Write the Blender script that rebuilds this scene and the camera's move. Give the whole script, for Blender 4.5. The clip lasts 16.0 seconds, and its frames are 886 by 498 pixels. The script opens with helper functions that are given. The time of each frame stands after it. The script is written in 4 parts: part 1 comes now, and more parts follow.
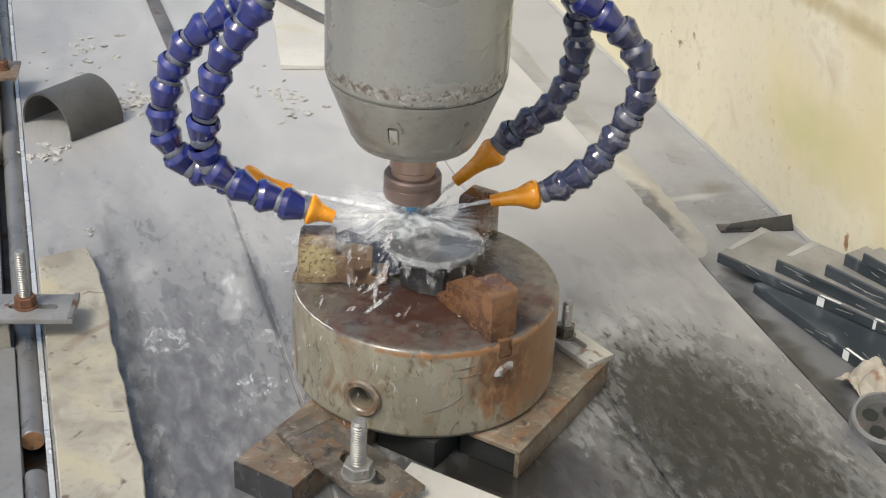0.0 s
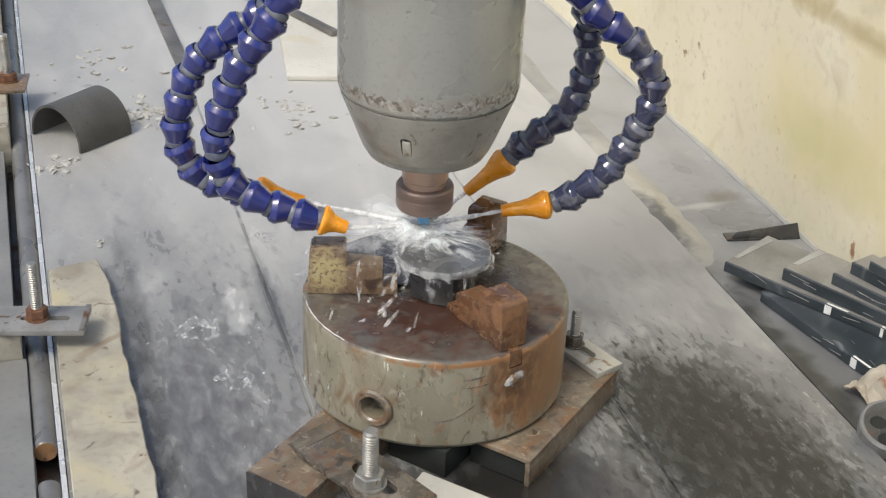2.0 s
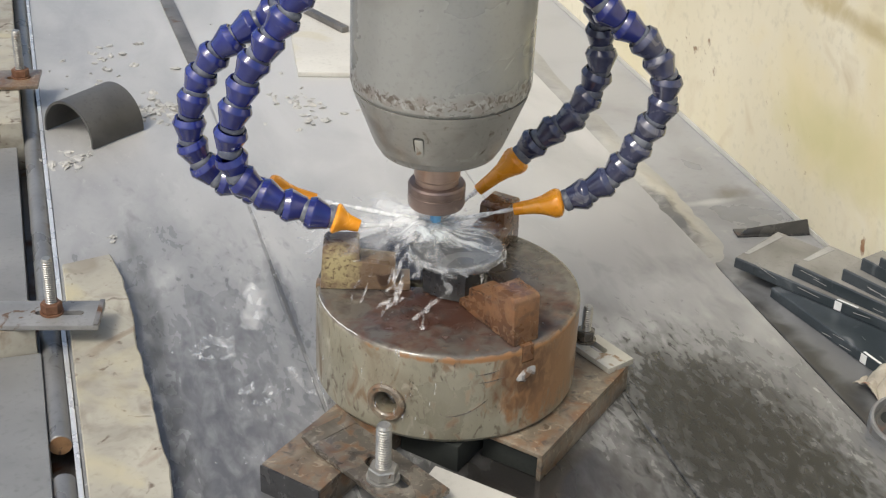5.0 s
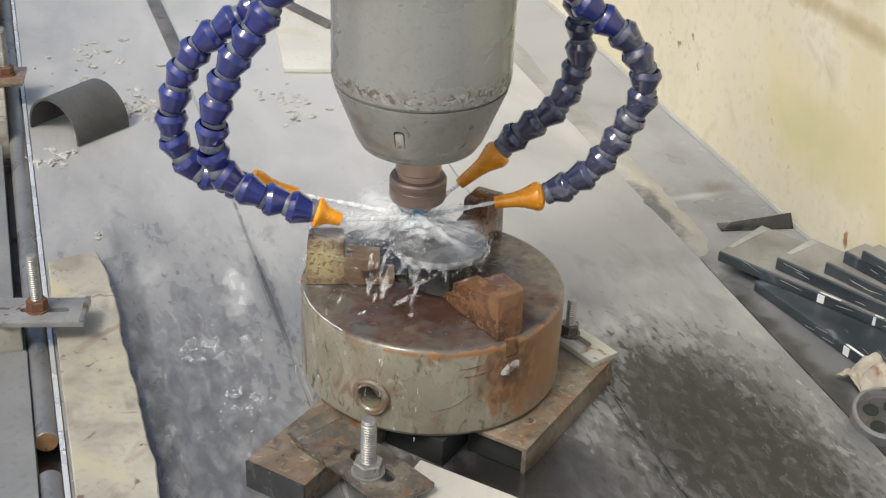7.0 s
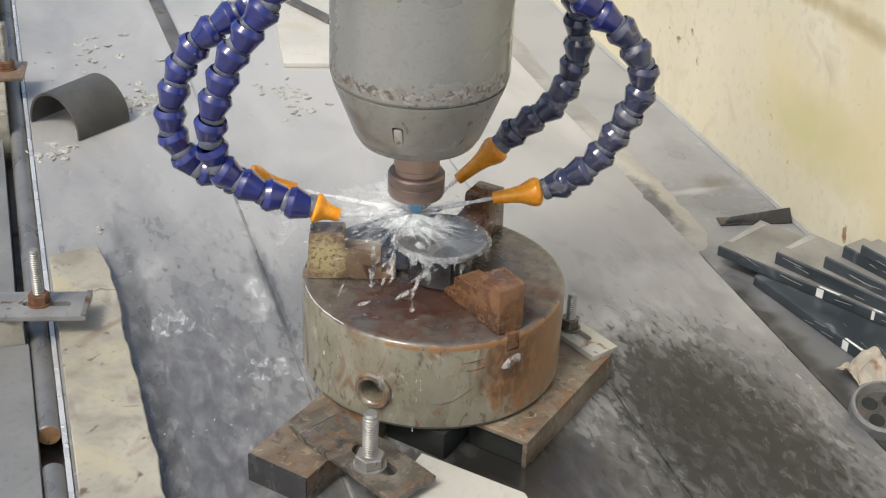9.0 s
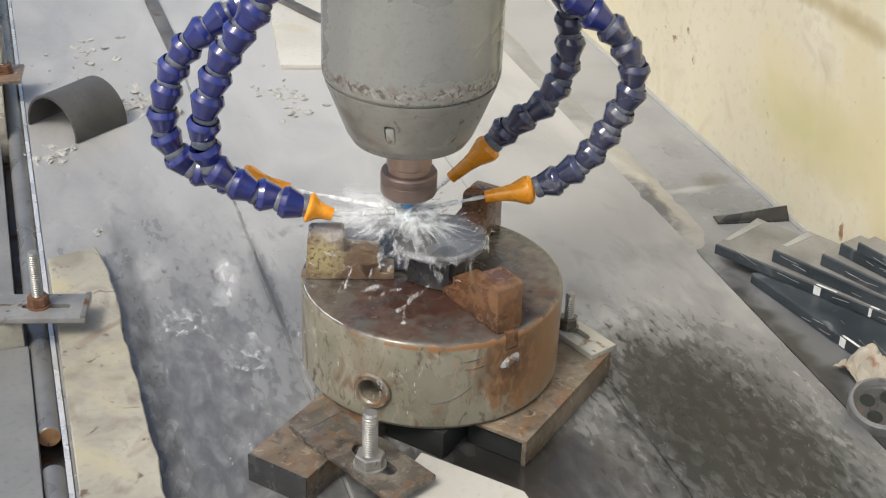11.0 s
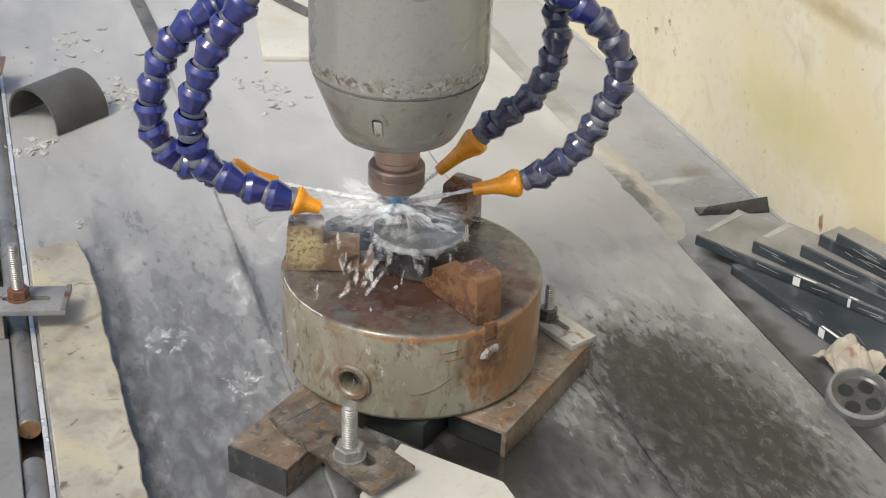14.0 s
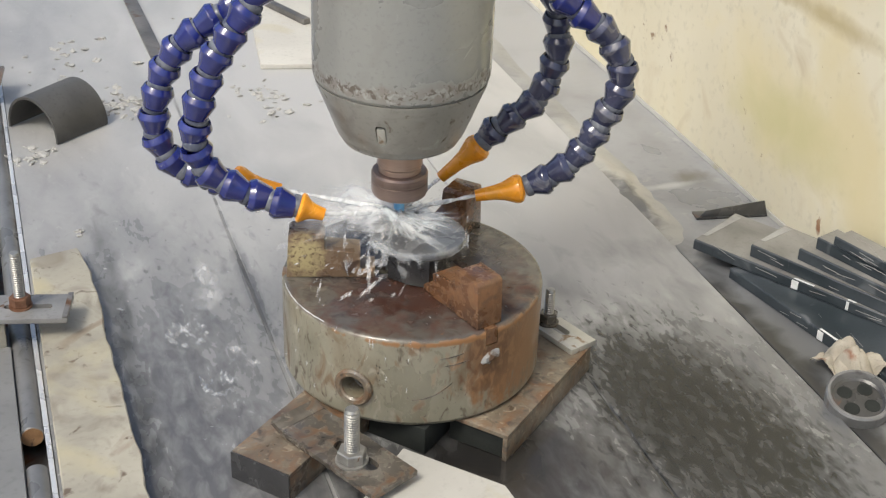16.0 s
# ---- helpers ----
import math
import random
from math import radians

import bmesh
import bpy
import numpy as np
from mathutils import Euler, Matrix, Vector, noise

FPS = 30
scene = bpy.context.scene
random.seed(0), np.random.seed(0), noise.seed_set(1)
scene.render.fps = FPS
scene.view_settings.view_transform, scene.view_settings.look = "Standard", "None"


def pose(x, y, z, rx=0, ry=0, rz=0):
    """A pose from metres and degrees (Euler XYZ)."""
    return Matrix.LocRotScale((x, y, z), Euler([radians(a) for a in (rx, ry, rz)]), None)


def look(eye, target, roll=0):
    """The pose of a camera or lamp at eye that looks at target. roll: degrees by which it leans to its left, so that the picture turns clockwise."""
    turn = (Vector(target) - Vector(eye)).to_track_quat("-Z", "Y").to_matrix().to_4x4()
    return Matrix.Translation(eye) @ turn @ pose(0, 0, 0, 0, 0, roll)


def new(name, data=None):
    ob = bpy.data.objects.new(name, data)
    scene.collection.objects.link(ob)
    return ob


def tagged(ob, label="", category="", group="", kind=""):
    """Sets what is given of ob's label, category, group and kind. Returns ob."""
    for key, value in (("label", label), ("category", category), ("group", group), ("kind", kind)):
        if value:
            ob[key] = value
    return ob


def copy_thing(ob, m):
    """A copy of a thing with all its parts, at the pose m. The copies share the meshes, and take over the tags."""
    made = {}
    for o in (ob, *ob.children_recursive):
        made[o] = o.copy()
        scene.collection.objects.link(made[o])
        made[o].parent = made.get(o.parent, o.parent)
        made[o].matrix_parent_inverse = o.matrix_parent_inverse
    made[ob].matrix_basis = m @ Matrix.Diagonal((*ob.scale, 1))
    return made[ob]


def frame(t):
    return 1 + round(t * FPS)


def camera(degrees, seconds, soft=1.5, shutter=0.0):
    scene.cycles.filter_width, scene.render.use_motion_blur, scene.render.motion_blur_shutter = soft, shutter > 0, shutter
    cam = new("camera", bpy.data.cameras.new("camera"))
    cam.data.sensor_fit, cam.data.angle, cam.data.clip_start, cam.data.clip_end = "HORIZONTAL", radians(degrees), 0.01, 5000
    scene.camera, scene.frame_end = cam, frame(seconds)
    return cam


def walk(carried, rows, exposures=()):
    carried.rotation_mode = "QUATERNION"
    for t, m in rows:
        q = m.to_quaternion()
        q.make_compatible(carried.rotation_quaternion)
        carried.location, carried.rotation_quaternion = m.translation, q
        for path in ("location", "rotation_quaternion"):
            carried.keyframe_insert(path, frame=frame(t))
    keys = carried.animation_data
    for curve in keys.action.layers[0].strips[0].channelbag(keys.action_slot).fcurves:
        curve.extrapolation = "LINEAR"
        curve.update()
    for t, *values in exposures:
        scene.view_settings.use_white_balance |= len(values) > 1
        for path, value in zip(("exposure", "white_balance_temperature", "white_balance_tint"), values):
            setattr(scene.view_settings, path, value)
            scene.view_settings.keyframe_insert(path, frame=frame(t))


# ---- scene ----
cam = camera(35.9, 16.0, soft=1.2, shutter=0.5)
PATH = [
    (0, (-0.401, -1.26, 0.923), (0.15, 0.398, -0.05), 2.9),
    (0.5, (-0.409, -1.263, 0.925), (0.147, 0.396, -0.045), 3.1),
    (1, (-0.409, -1.267, 0.929), (0.148, 0.398, -0.03), 2.9),
    (1.5, (-0.412, -1.265, 0.929), (0.143, 0.401, -0.028), 2.8),
    (2, (-0.412, -1.264, 0.929), (0.138, 0.4, -0.033), 2.6),
    (2.5, (-0.415, -1.267, 0.93), (0.137, 0.397, -0.032), 2.6),
    (3, (-0.421, -1.266, 0.932), (0.128, 0.402, -0.026), 2.7),
    (3.5, (-0.42, -1.268, 0.928), (0.124, 0.397, -0.038), 2.7),
    (6, (-0.421, -1.27, 0.934), (0.123, 0.393, -0.035), 2.4),
    (6.5, (-0.417, -1.273, 0.933), (0.135, 0.384, -0.042), 2.5),
    (7, (-0.417, -1.276, 0.935), (0.138, 0.381, -0.038), 2.5),
    (7.5, (-0.42, -1.275, 0.933), (0.137, 0.381, -0.039), 2.4),
    (8, (-0.42, -1.276, 0.931), (0.144, 0.376, -0.045), 2.6),
    (8.5, (-0.42, -1.279, 0.932), (0.133, 0.375, -0.047), 2.4),
    (9, (-0.423, -1.28, 0.937), (0.135, 0.372, -0.042), 2.6),
    (11.5, (-0.426, -1.285, 0.939), (0.139, 0.367, -0.038), 2.2),
    (12, (-0.427, -1.288, 0.943), (0.144, 0.365, -0.028), 2.2),
    (12.5, (-0.428, -1.293, 0.941), (0.147, 0.357, -0.033), 2.3),
    (13, (-0.426, -1.291, 0.943), (0.144, 0.358, -0.035), 2.4),
    (13.5, (-0.424, -1.288, 0.939), (0.14, 0.357, -0.049), 2.3),
    (14, (-0.418, -1.289, 0.94), (0.16, 0.351, -0.048), 2.5),
    (14.5, (-0.419, -1.29, 0.939), (0.166, 0.351, -0.045), 2.4),
    (15, (-0.422, -1.292, 0.941), (0.158, 0.352, -0.039), 2.4),
    (15.5, (-0.425, -1.295, 0.941), (0.156, 0.348, -0.041), 2.5),
    (16, (-0.425, -1.295, 0.941), (0.16, 0.349, -0.037), 2.2),
]
walk(cam, [(t, look(eye, target, roll)) for t, eye, target, roll in PATH])

# ---- light ----
world = bpy.data.worlds.new("sky")
scene.world = world
world.use_nodes = True
sky = world.node_tree.nodes.new("ShaderNodeTexSky")
sky.sky_type = "NISHITA"
sky.sun_disc = False
sky.sun_elevation, sky.sun_rotation = radians(55), radians(-122)
sky.air_density, sky.dust_density, sky.ozone_density = 0.9, 5.0, 0.8
background = world.node_tree.nodes["Background"]
world.node_tree.links.new(sky.outputs[0], background.inputs[0])
background.inputs[1].default_value = 0.15

sun = new("sun", bpy.data.lights.new("sun", "SUN"))
sun.data.energy, sun.data.angle, sun.data.color = 1.7, radians(15), (1.0, 0.965, 0.90)
sun.matrix_world = look((-2.1, -1.3, 3.6), (0, 0, 0))
scene.view_settings.exposure = 0.10
scene.view_settings.use_white_balance = True
scene.view_settings.white_balance_temperature = 6450
scene.view_settings.white_balance_tint = 6.0


# ---- materials ----
def links_of(m):
    return m.node_tree.nodes, m.node_tree.links


def surface(name, low, high, scale=8.0, rough=(0.4, 0.6), metal=0.0, bump=0.15, grain=120.0, stains=(), coat=0.0, stretch=(1, 1, 1), random=0.0, patch=None, sheen=0.5):
    """A worn surface: two colours mixed by a broad noise, a fine grain, and stains of (colour, scale, from, to, roughness); patches lie over these."""
    m = bpy.data.materials.new(name)
    m.use_nodes = True
    nodes, links = links_of(m)
    bsdf = nodes["Principled BSDF"]
    bsdf.inputs["Metallic"].default_value = metal
    bsdf.inputs["Coat Weight"].default_value = coat
    bsdf.inputs["Specular IOR Level"].default_value = sheen
    bsdf.inputs["Coat Roughness"].default_value = 0.08
    where = nodes.new("ShaderNodeTexCoord")
    turn = nodes.new("ShaderNodeMapping")
    turn.inputs["Scale"].default_value = stretch
    links.new(where.outputs["Object"], turn.inputs["Vector"])
    if random:
        info = nodes.new("ShaderNodeObjectInfo")
        shift = nodes.new("ShaderNodeVectorMath")
        shift.operation = "SCALE"
        shift.inputs[0].default_value = (7.3, 3.1, 5.7)
        links.new(info.outputs["Random"], shift.inputs["Scale"])
        links.new(shift.outputs[0], turn.inputs["Location"])

    def noisy(s, detail=6.0, distort=0.4):
        n = nodes.new("ShaderNodeTexNoise")
        n.inputs["Scale"].default_value, n.inputs["Detail"].default_value, n.inputs["Distortion"].default_value = s, detail, distort
        links.new(turn.outputs[0], n.inputs["Vector"])
        return n.outputs["Fac"]

    def ramp(value, a, b, lo=0.0, hi=1.0):
        r = nodes.new("ShaderNodeMapRange")
        r.inputs["From Min"].default_value, r.inputs["From Max"].default_value = a, b
        r.inputs["To Min"].default_value, r.inputs["To Max"].default_value = lo, hi
        links.new(value, r.inputs["Value"])
        return r.outputs[0]

    def mix(fac, a, b, kind="RGBA"):
        x = nodes.new("ShaderNodeMix")
        x.data_type = kind
        ins = (6, 7) if kind == "RGBA" else (2, 3)
        links.new(fac, x.inputs[0])
        for slot, v in zip(ins, (a, b)):
            if isinstance(v, (tuple, float)):
                x.inputs[slot].default_value = (*v, 1) if isinstance(v, tuple) else v
            else:
                links.new(v, x.inputs[slot])
        return x.outputs[2 if kind == "RGBA" else 0]

    broad = noisy(scale)
    fine = noisy(grain, 4.0, 0.0)
    colour = mix(ramp(broad, 0.34, 0.66), low, high)
    dim = tuple(c * 0.72 for c in low)
    colour = mix(ramp(fine, 0.55, 0.8, 0.0, 0.55), colour, dim)
    shine = ramp(broad, 0.3, 0.7, *rough)
    for tint, s, a, b, r in stains:
        mask = ramp(noisy(s, 8.0, 0.9), a, b)
        colour, shine = mix(mask, colour, tint), mix(mask, shine, float(r), "FLOAT")
    for tint, centre, radii, r, ragged, soft, *swing in patch or ():
        swing = swing[0] if swing else 0.8
        near = nodes.new("ShaderNodeVectorMath")
        near.operation = "SUBTRACT"
        near.inputs[1].default_value = centre
        links.new(where.outputs["Object"], near.inputs[0])
        over = nodes.new("ShaderNodeVectorMath")
        over.operation = "DIVIDE"
        over.inputs[1].default_value = radii
        links.new(near.outputs[0], over.inputs[0])
        far = nodes.new("ShaderNodeVectorMath")
        far.operation = "LENGTH"
        links.new(over.outputs[0], far.inputs[0])
        rough_edge = nodes.new("ShaderNodeMath")
        rough_edge.operation = "ADD"
        links.new(far.outputs["Value"], rough_edge.inputs[0])
        links.new(ramp(noisy(ragged, 12.0, 0.5), 0.25, 0.75, -swing, swing), rough_edge.inputs[1])
        mask = ramp(rough_edge.outputs[0], 0.8 + soft, 0.8 - soft)
        colour, shine = mix(mask, colour, tint), mix(mask, shine, float(r), "FLOAT")
    links.new(colour, bsdf.inputs["Base Color"])
    links.new(shine, bsdf.inputs["Roughness"])
    if bump:
        b1 = nodes.new("ShaderNodeBump")
        b1.inputs["Strength"].default_value, b1.inputs["Distance"].default_value = bump, 0.003
        links.new(mix(ramp(broad, 0, 1, 0.25, 0.25), broad, fine, "FLOAT"), b1.inputs["Height"])
        links.new(b1.outputs[0], bsdf.inputs["Normal"])
    return m


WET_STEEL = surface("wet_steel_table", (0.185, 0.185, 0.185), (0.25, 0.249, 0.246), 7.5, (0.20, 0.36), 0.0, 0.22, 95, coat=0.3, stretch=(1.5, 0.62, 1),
                    stains=[((0.15, 0.151, 0.154), 15.0, 0.54, 0.76, 0.2), ((0.36, 0.356, 0.345), 30.0, 0.62, 0.80, 0.5), ((0.085, 0.085, 0.085), 80.0, 0.68, 0.76, 0.3), ((0.44, 0.43, 0.41), 120.0, 0.68, 0.76, 0.4), ((0.15, 0.149, 0.146), 48.0, 0.60, 0.78, 0.2)],
                    # First two entries: paler far table, its grazing reflection put into the colour.
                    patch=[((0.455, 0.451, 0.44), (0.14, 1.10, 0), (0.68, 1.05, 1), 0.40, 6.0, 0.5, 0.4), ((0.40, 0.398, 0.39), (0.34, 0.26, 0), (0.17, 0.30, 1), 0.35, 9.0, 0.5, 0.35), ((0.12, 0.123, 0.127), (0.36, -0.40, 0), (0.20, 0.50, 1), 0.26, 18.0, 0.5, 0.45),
                           # Near-black ragged patches to the right of the chuck.
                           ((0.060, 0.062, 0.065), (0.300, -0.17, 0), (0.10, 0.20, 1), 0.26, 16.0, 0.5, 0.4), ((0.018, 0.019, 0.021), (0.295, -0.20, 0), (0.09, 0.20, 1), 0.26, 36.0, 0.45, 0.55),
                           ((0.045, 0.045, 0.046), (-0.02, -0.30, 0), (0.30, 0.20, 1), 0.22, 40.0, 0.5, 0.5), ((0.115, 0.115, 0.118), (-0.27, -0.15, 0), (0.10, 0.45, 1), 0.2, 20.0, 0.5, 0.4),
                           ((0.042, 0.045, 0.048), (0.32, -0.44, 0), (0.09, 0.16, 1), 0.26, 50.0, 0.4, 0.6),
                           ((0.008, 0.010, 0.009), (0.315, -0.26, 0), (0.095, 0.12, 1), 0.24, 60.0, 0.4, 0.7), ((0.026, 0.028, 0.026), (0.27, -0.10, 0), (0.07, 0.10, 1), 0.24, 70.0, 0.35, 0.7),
                           # Last entry: dark stain and shade painted along the offcut's right edge.
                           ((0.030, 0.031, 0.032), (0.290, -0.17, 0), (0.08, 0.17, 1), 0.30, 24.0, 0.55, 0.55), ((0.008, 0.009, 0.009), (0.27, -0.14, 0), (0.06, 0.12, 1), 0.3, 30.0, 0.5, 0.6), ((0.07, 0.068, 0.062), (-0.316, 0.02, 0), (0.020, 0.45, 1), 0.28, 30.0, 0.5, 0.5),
                           # Second entry: shade under the chuck, painted onto the wet table.
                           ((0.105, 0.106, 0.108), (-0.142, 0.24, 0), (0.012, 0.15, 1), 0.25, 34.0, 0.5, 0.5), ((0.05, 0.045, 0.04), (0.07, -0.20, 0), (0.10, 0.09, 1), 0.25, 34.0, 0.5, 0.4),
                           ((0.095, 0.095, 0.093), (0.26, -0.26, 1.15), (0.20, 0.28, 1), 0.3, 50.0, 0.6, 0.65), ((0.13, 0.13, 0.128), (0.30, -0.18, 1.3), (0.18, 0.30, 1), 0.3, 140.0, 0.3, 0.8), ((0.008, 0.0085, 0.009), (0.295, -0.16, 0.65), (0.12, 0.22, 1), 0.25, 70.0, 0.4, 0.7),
                           # Left side: pale smears painted for dappled reflections, with darker mottling.
                           ((0.26, 0.26, 0.26), (-0.24, 0.12, 1.1), (0.14, 0.36, 1), 0.3, 34.0, 0.7, 0.9), ((0.09, 0.09, 0.093), (-0.22, 0.02, 1.2), (0.13, 0.32, 1), 0.22, 50.0, 0.7, 0.9),
                           # Darker core of the painted shade below the chuck.
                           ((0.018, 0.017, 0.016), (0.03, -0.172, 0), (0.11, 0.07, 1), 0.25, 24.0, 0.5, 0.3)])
CHUCK_PAINT = surface("grey_green_chuck_iron", (0.185, 0.172, 0.128), (0.285, 0.267, 0.205), 14, (0.22, 0.42), 0.0, 0.35, 150, coat=0.35, stretch=(1, 1, 0.55),
                      stains=[((0.15, 0.085, 0.042), 36, 0.57, 0.70, 0.5), ((0.07, 0.048, 0.03), 90, 0.58, 0.72, 0.5), ((0.16, 0.125, 0.08), 11, 0.50, 0.68, 0.4), ((0.40, 0.37, 0.30), 50, 0.60, 0.76, 0.3), ((0.06, 0.048, 0.034), 200, 0.64, 0.74, 0.5)],
                      patch=[((0.27, 0.145, 0.068), (0.07, -0.135, 0.112), (0.072, 0.07, 0.072), 0.45, 62.0, 0.3), ((0.13, 0.068, 0.034), (0.06, -0.137, 0.118), (0.055, 0.05, 0.055), 0.4, 110.0, 0.4), ((0.28, 0.16, 0.08), (0.11, -0.10, 0.10), (0.06, 0.06, 0.06), 0.45, 110.0, 0.4),
                             ((0.095, 0.085, 0.074), (0.0, 0.0, 0.1505), (0.40, 0.40, 0.007), 0.18, 30.0, 0.3, 0.25), ((0.085, 0.045, 0.032), (0.0, -0.05, 0.1505), (0.13, 0.09, 0.007), 0.26, 40.0, 0.45),
                             ((0.045, 0.036, 0.031), (0.02, 0.02, 0.1505), (0.14, 0.13, 0.006), 0.28, 50.0, 0.35), ((0.055, 0.025, 0.017), (-0.01, -0.05, 0.1505), (0.08, 0.06, 0.006), 0.28, 60.0, 0.3),
                             ((0.25, 0.125, 0.05), (0.02, -0.13, 0.1425), (0.15, 0.07, 0.0034), 0.35, 70.0, 0.3)])
JAW_RUST = surface("rusty_jaw_steel", (0.085, 0.040, 0.021), (0.225, 0.110, 0.050), 30, (0.16, 0.40), 0.0, 0.6, 220, coat=0.6,
                   stains=[((0.07, 0.042, 0.03), 60, 0.50, 0.84, 0.3), ((0.26, 0.145, 0.072), 100, 0.50, 0.84, 0.4), ((0.33, 0.25, 0.17), 210, 0.62, 0.80, 0.2)])
JAW_YELLOW = surface("rusty_jaw_with_old_yellow_paint", (0.15, 0.098, 0.06), (0.26, 0.185, 0.12), 22, (0.2, 0.42), 0.0, 0.4, 180, coat=0.4,
                     stains=[((0.06, 0.035, 0.022), 40, 0.58, 0.68, 0.3)],
                     patch=[((0.40, 0.33, 0.17), (0.123, 0.019, 0.176), (0.024, 0.04, 0.030), 0.4, 130.0, 0.3, 0.4), ((0.10, 0.06, 0.034), (0.122, 0.050, 0.174), (0.05, 0.03, 0.06), 0.4, 190.0, 0.25, 0.8)])
RUST_PLATE = surface("rusty_steel_plate", (0.10, 0.078, 0.056), (0.235, 0.20, 0.15), 20, (0.22, 0.5), 0.0, 0.3, 160, coat=0.3,
                     stains=[((0.165, 0.085, 0.040), 34, 0.46, 0.70, 0.5), ((0.05, 0.042, 0.036), 60, 0.54, 0.72, 0.3), ((0.36, 0.31, 0.23), 90, 0.58, 0.76, 0.3), ((0.24, 0.13, 0.06), 190, 0.60, 0.78, 0.5)])
CLAMP_STEEL = surface("stained_clamp_steel", (0.075, 0.066, 0.054), (0.17, 0.15, 0.122), 30, (0.16, 0.36), 0.15, 0.2, 200, coat=0.4,
                      stains=[((0.15, 0.08, 0.038), 60, 0.52, 0.70, 0.6), ((0.035, 0.031, 0.028), 36, 0.50, 0.72, 0.2), ((0.30, 0.27, 0.22), 130, 0.60, 0.76, 0.3)])
PLATE_GREY = surface("grey_plate_steel", (0.19, 0.188, 0.182), (0.29, 0.286, 0.278), 22, (0.24, 0.42), 0.2, 0.15, 200,
                     stains=[((0.12, 0.07, 0.04), 44, 0.62, 0.69, 0.6)])
BLACKENED = surface("blackened_wet_steel", (0.034, 0.034, 0.035), (0.066, 0.066, 0.066), 20, (0.2, 0.4), 0.1, 0.2, 160, coat=0.4,
                    stains=[((0.12, 0.06, 0.035), 26, 0.60, 0.70, 0.5)])
PALE_STEEL = surface("pale_zinc_plate", (0.42, 0.41, 0.36), (0.55, 0.54, 0.49), 18, (0.3, 0.45), 0.3, 0.1, 180,
                     stains=[((0.25, 0.17, 0.10), 40, 0.62, 0.7, 0.6)])
BOLT_STEEL = surface("zinc_bolt_steel", (0.33, 0.322, 0.30), (0.45, 0.44, 0.41), 60, (0.3, 0.5), 0.7, 0.1, 300,
                     stains=[((0.2, 0.11, 0.06), 70, 0.62, 0.7, 0.6)])
RUSTY_NUT = surface("rusty_nut_steel", (0.14, 0.06, 0.03), (0.24, 0.13, 0.08), 60, (0.4, 0.6), 0.3, 0.3, 300)
SPINDLE_PAINT = surface("grey_spindle_paint", (0.325, 0.328, 0.305), (0.372, 0.374, 0.350), 5, (0.20, 0.32), 0.25, 0.03, 220, coat=0.25,
                        stains=[((0.31, 0.306, 0.28), 12, 0.58, 0.74, 0.45), ((0.43, 0.43, 0.41), 60, 0.70, 0.76, 0.3)],
                        patch=[((0.32, 0.295, 0.26), (0.0, 0.0, 0.387), (0.13, 0.13, 0.011), 0.6, 48.0, 0.4), ((0.46, 0.455, 0.43), (0.0, 0.0, 0.386), (0.112, 0.112, 0.009), 0.3, 130.0, 0.15, 0.7), ((0.17, 0.145, 0.12), (0.0, 0.0, 0.387), (0.110, 0.110, 0.010), 0.6, 190.0, 0.15, 0.7)])
# Stained cone paint, base darkened to put its downward-facing shade into the colour.
SHADED_CONE = surface("stained_shaded_spindle_cone", (0.25, 0.243, 0.215), (0.33, 0.322, 0.29), 11, (0.22, 0.40), 0.15, 0.12, 200, coat=0.25,
                       stains=[((0.13, 0.10, 0.075), 60, 0.64, 0.70, 0.6), ((0.20, 0.19, 0.165), 18, 0.52, 0.66, 0.3), ((0.40, 0.395, 0.36), 45, 0.66, 0.74, 0.3)])
COLLET = surface("brown_collet_steel", (0.20, 0.145, 0.122), (0.30, 0.225, 0.195), 14, (0.28, 0.4), 0.5, 0.08, 200, stretch=(0.3, 0.3, 3))
NECK = surface("copper_brown_neck", (0.46, 0.33, 0.26), (0.54, 0.41, 0.33), 14, (0.25, 0.35), 0.5, 0.05, 200, stretch=(0.3, 0.3, 3))
TOOL_BLUE = surface("blue_tool_shank", (0.16, 0.42, 0.70), (0.22, 0.50, 0.78), 60, (0.25, 0.35), 0.0, 0.05, 200)
HOSE_BLUE = surface("blue_hose_plastic", (0.010, 0.016, 0.125), (0.020, 0.030, 0.200), 30, (0.10, 0.20), 0.0, 0.14, 150, coat=1.0, random=1,
                    stains=[((0.14, 0.15, 0.22), 60, 0.66, 0.78, 0.4)])
HOSE_GREY = surface("greyish_blue_hose_plastic", (0.026, 0.030, 0.072), (0.055, 0.062, 0.12), 40, (0.14, 0.3), 0.0, 0.1, 200, coat=0.9, random=1,
                    stains=[((0.17, 0.17, 0.19), 42, 0.58, 0.74, 0.5)])
SOCKET = surface("dull_grey_socket_plastic", (0.07, 0.08, 0.12), (0.17, 0.18, 0.20), 60, (0.2, 0.35), 0.0, 0.1, 200, random=1)
ORANGE = surface("orange_nozzle_plastic", (0.84, 0.31, 0.016), (0.93, 0.40, 0.03), 30, (0.22, 0.32), 0.0, 0.03, 200, coat=0.4)
BLACK_STONE = surface("wet_black_stone", (0.020, 0.0205, 0.0215), (0.048, 0.049, 0.051), 30, (0.14, 0.32), 0.0, 0.25, 160, coat=0.6)
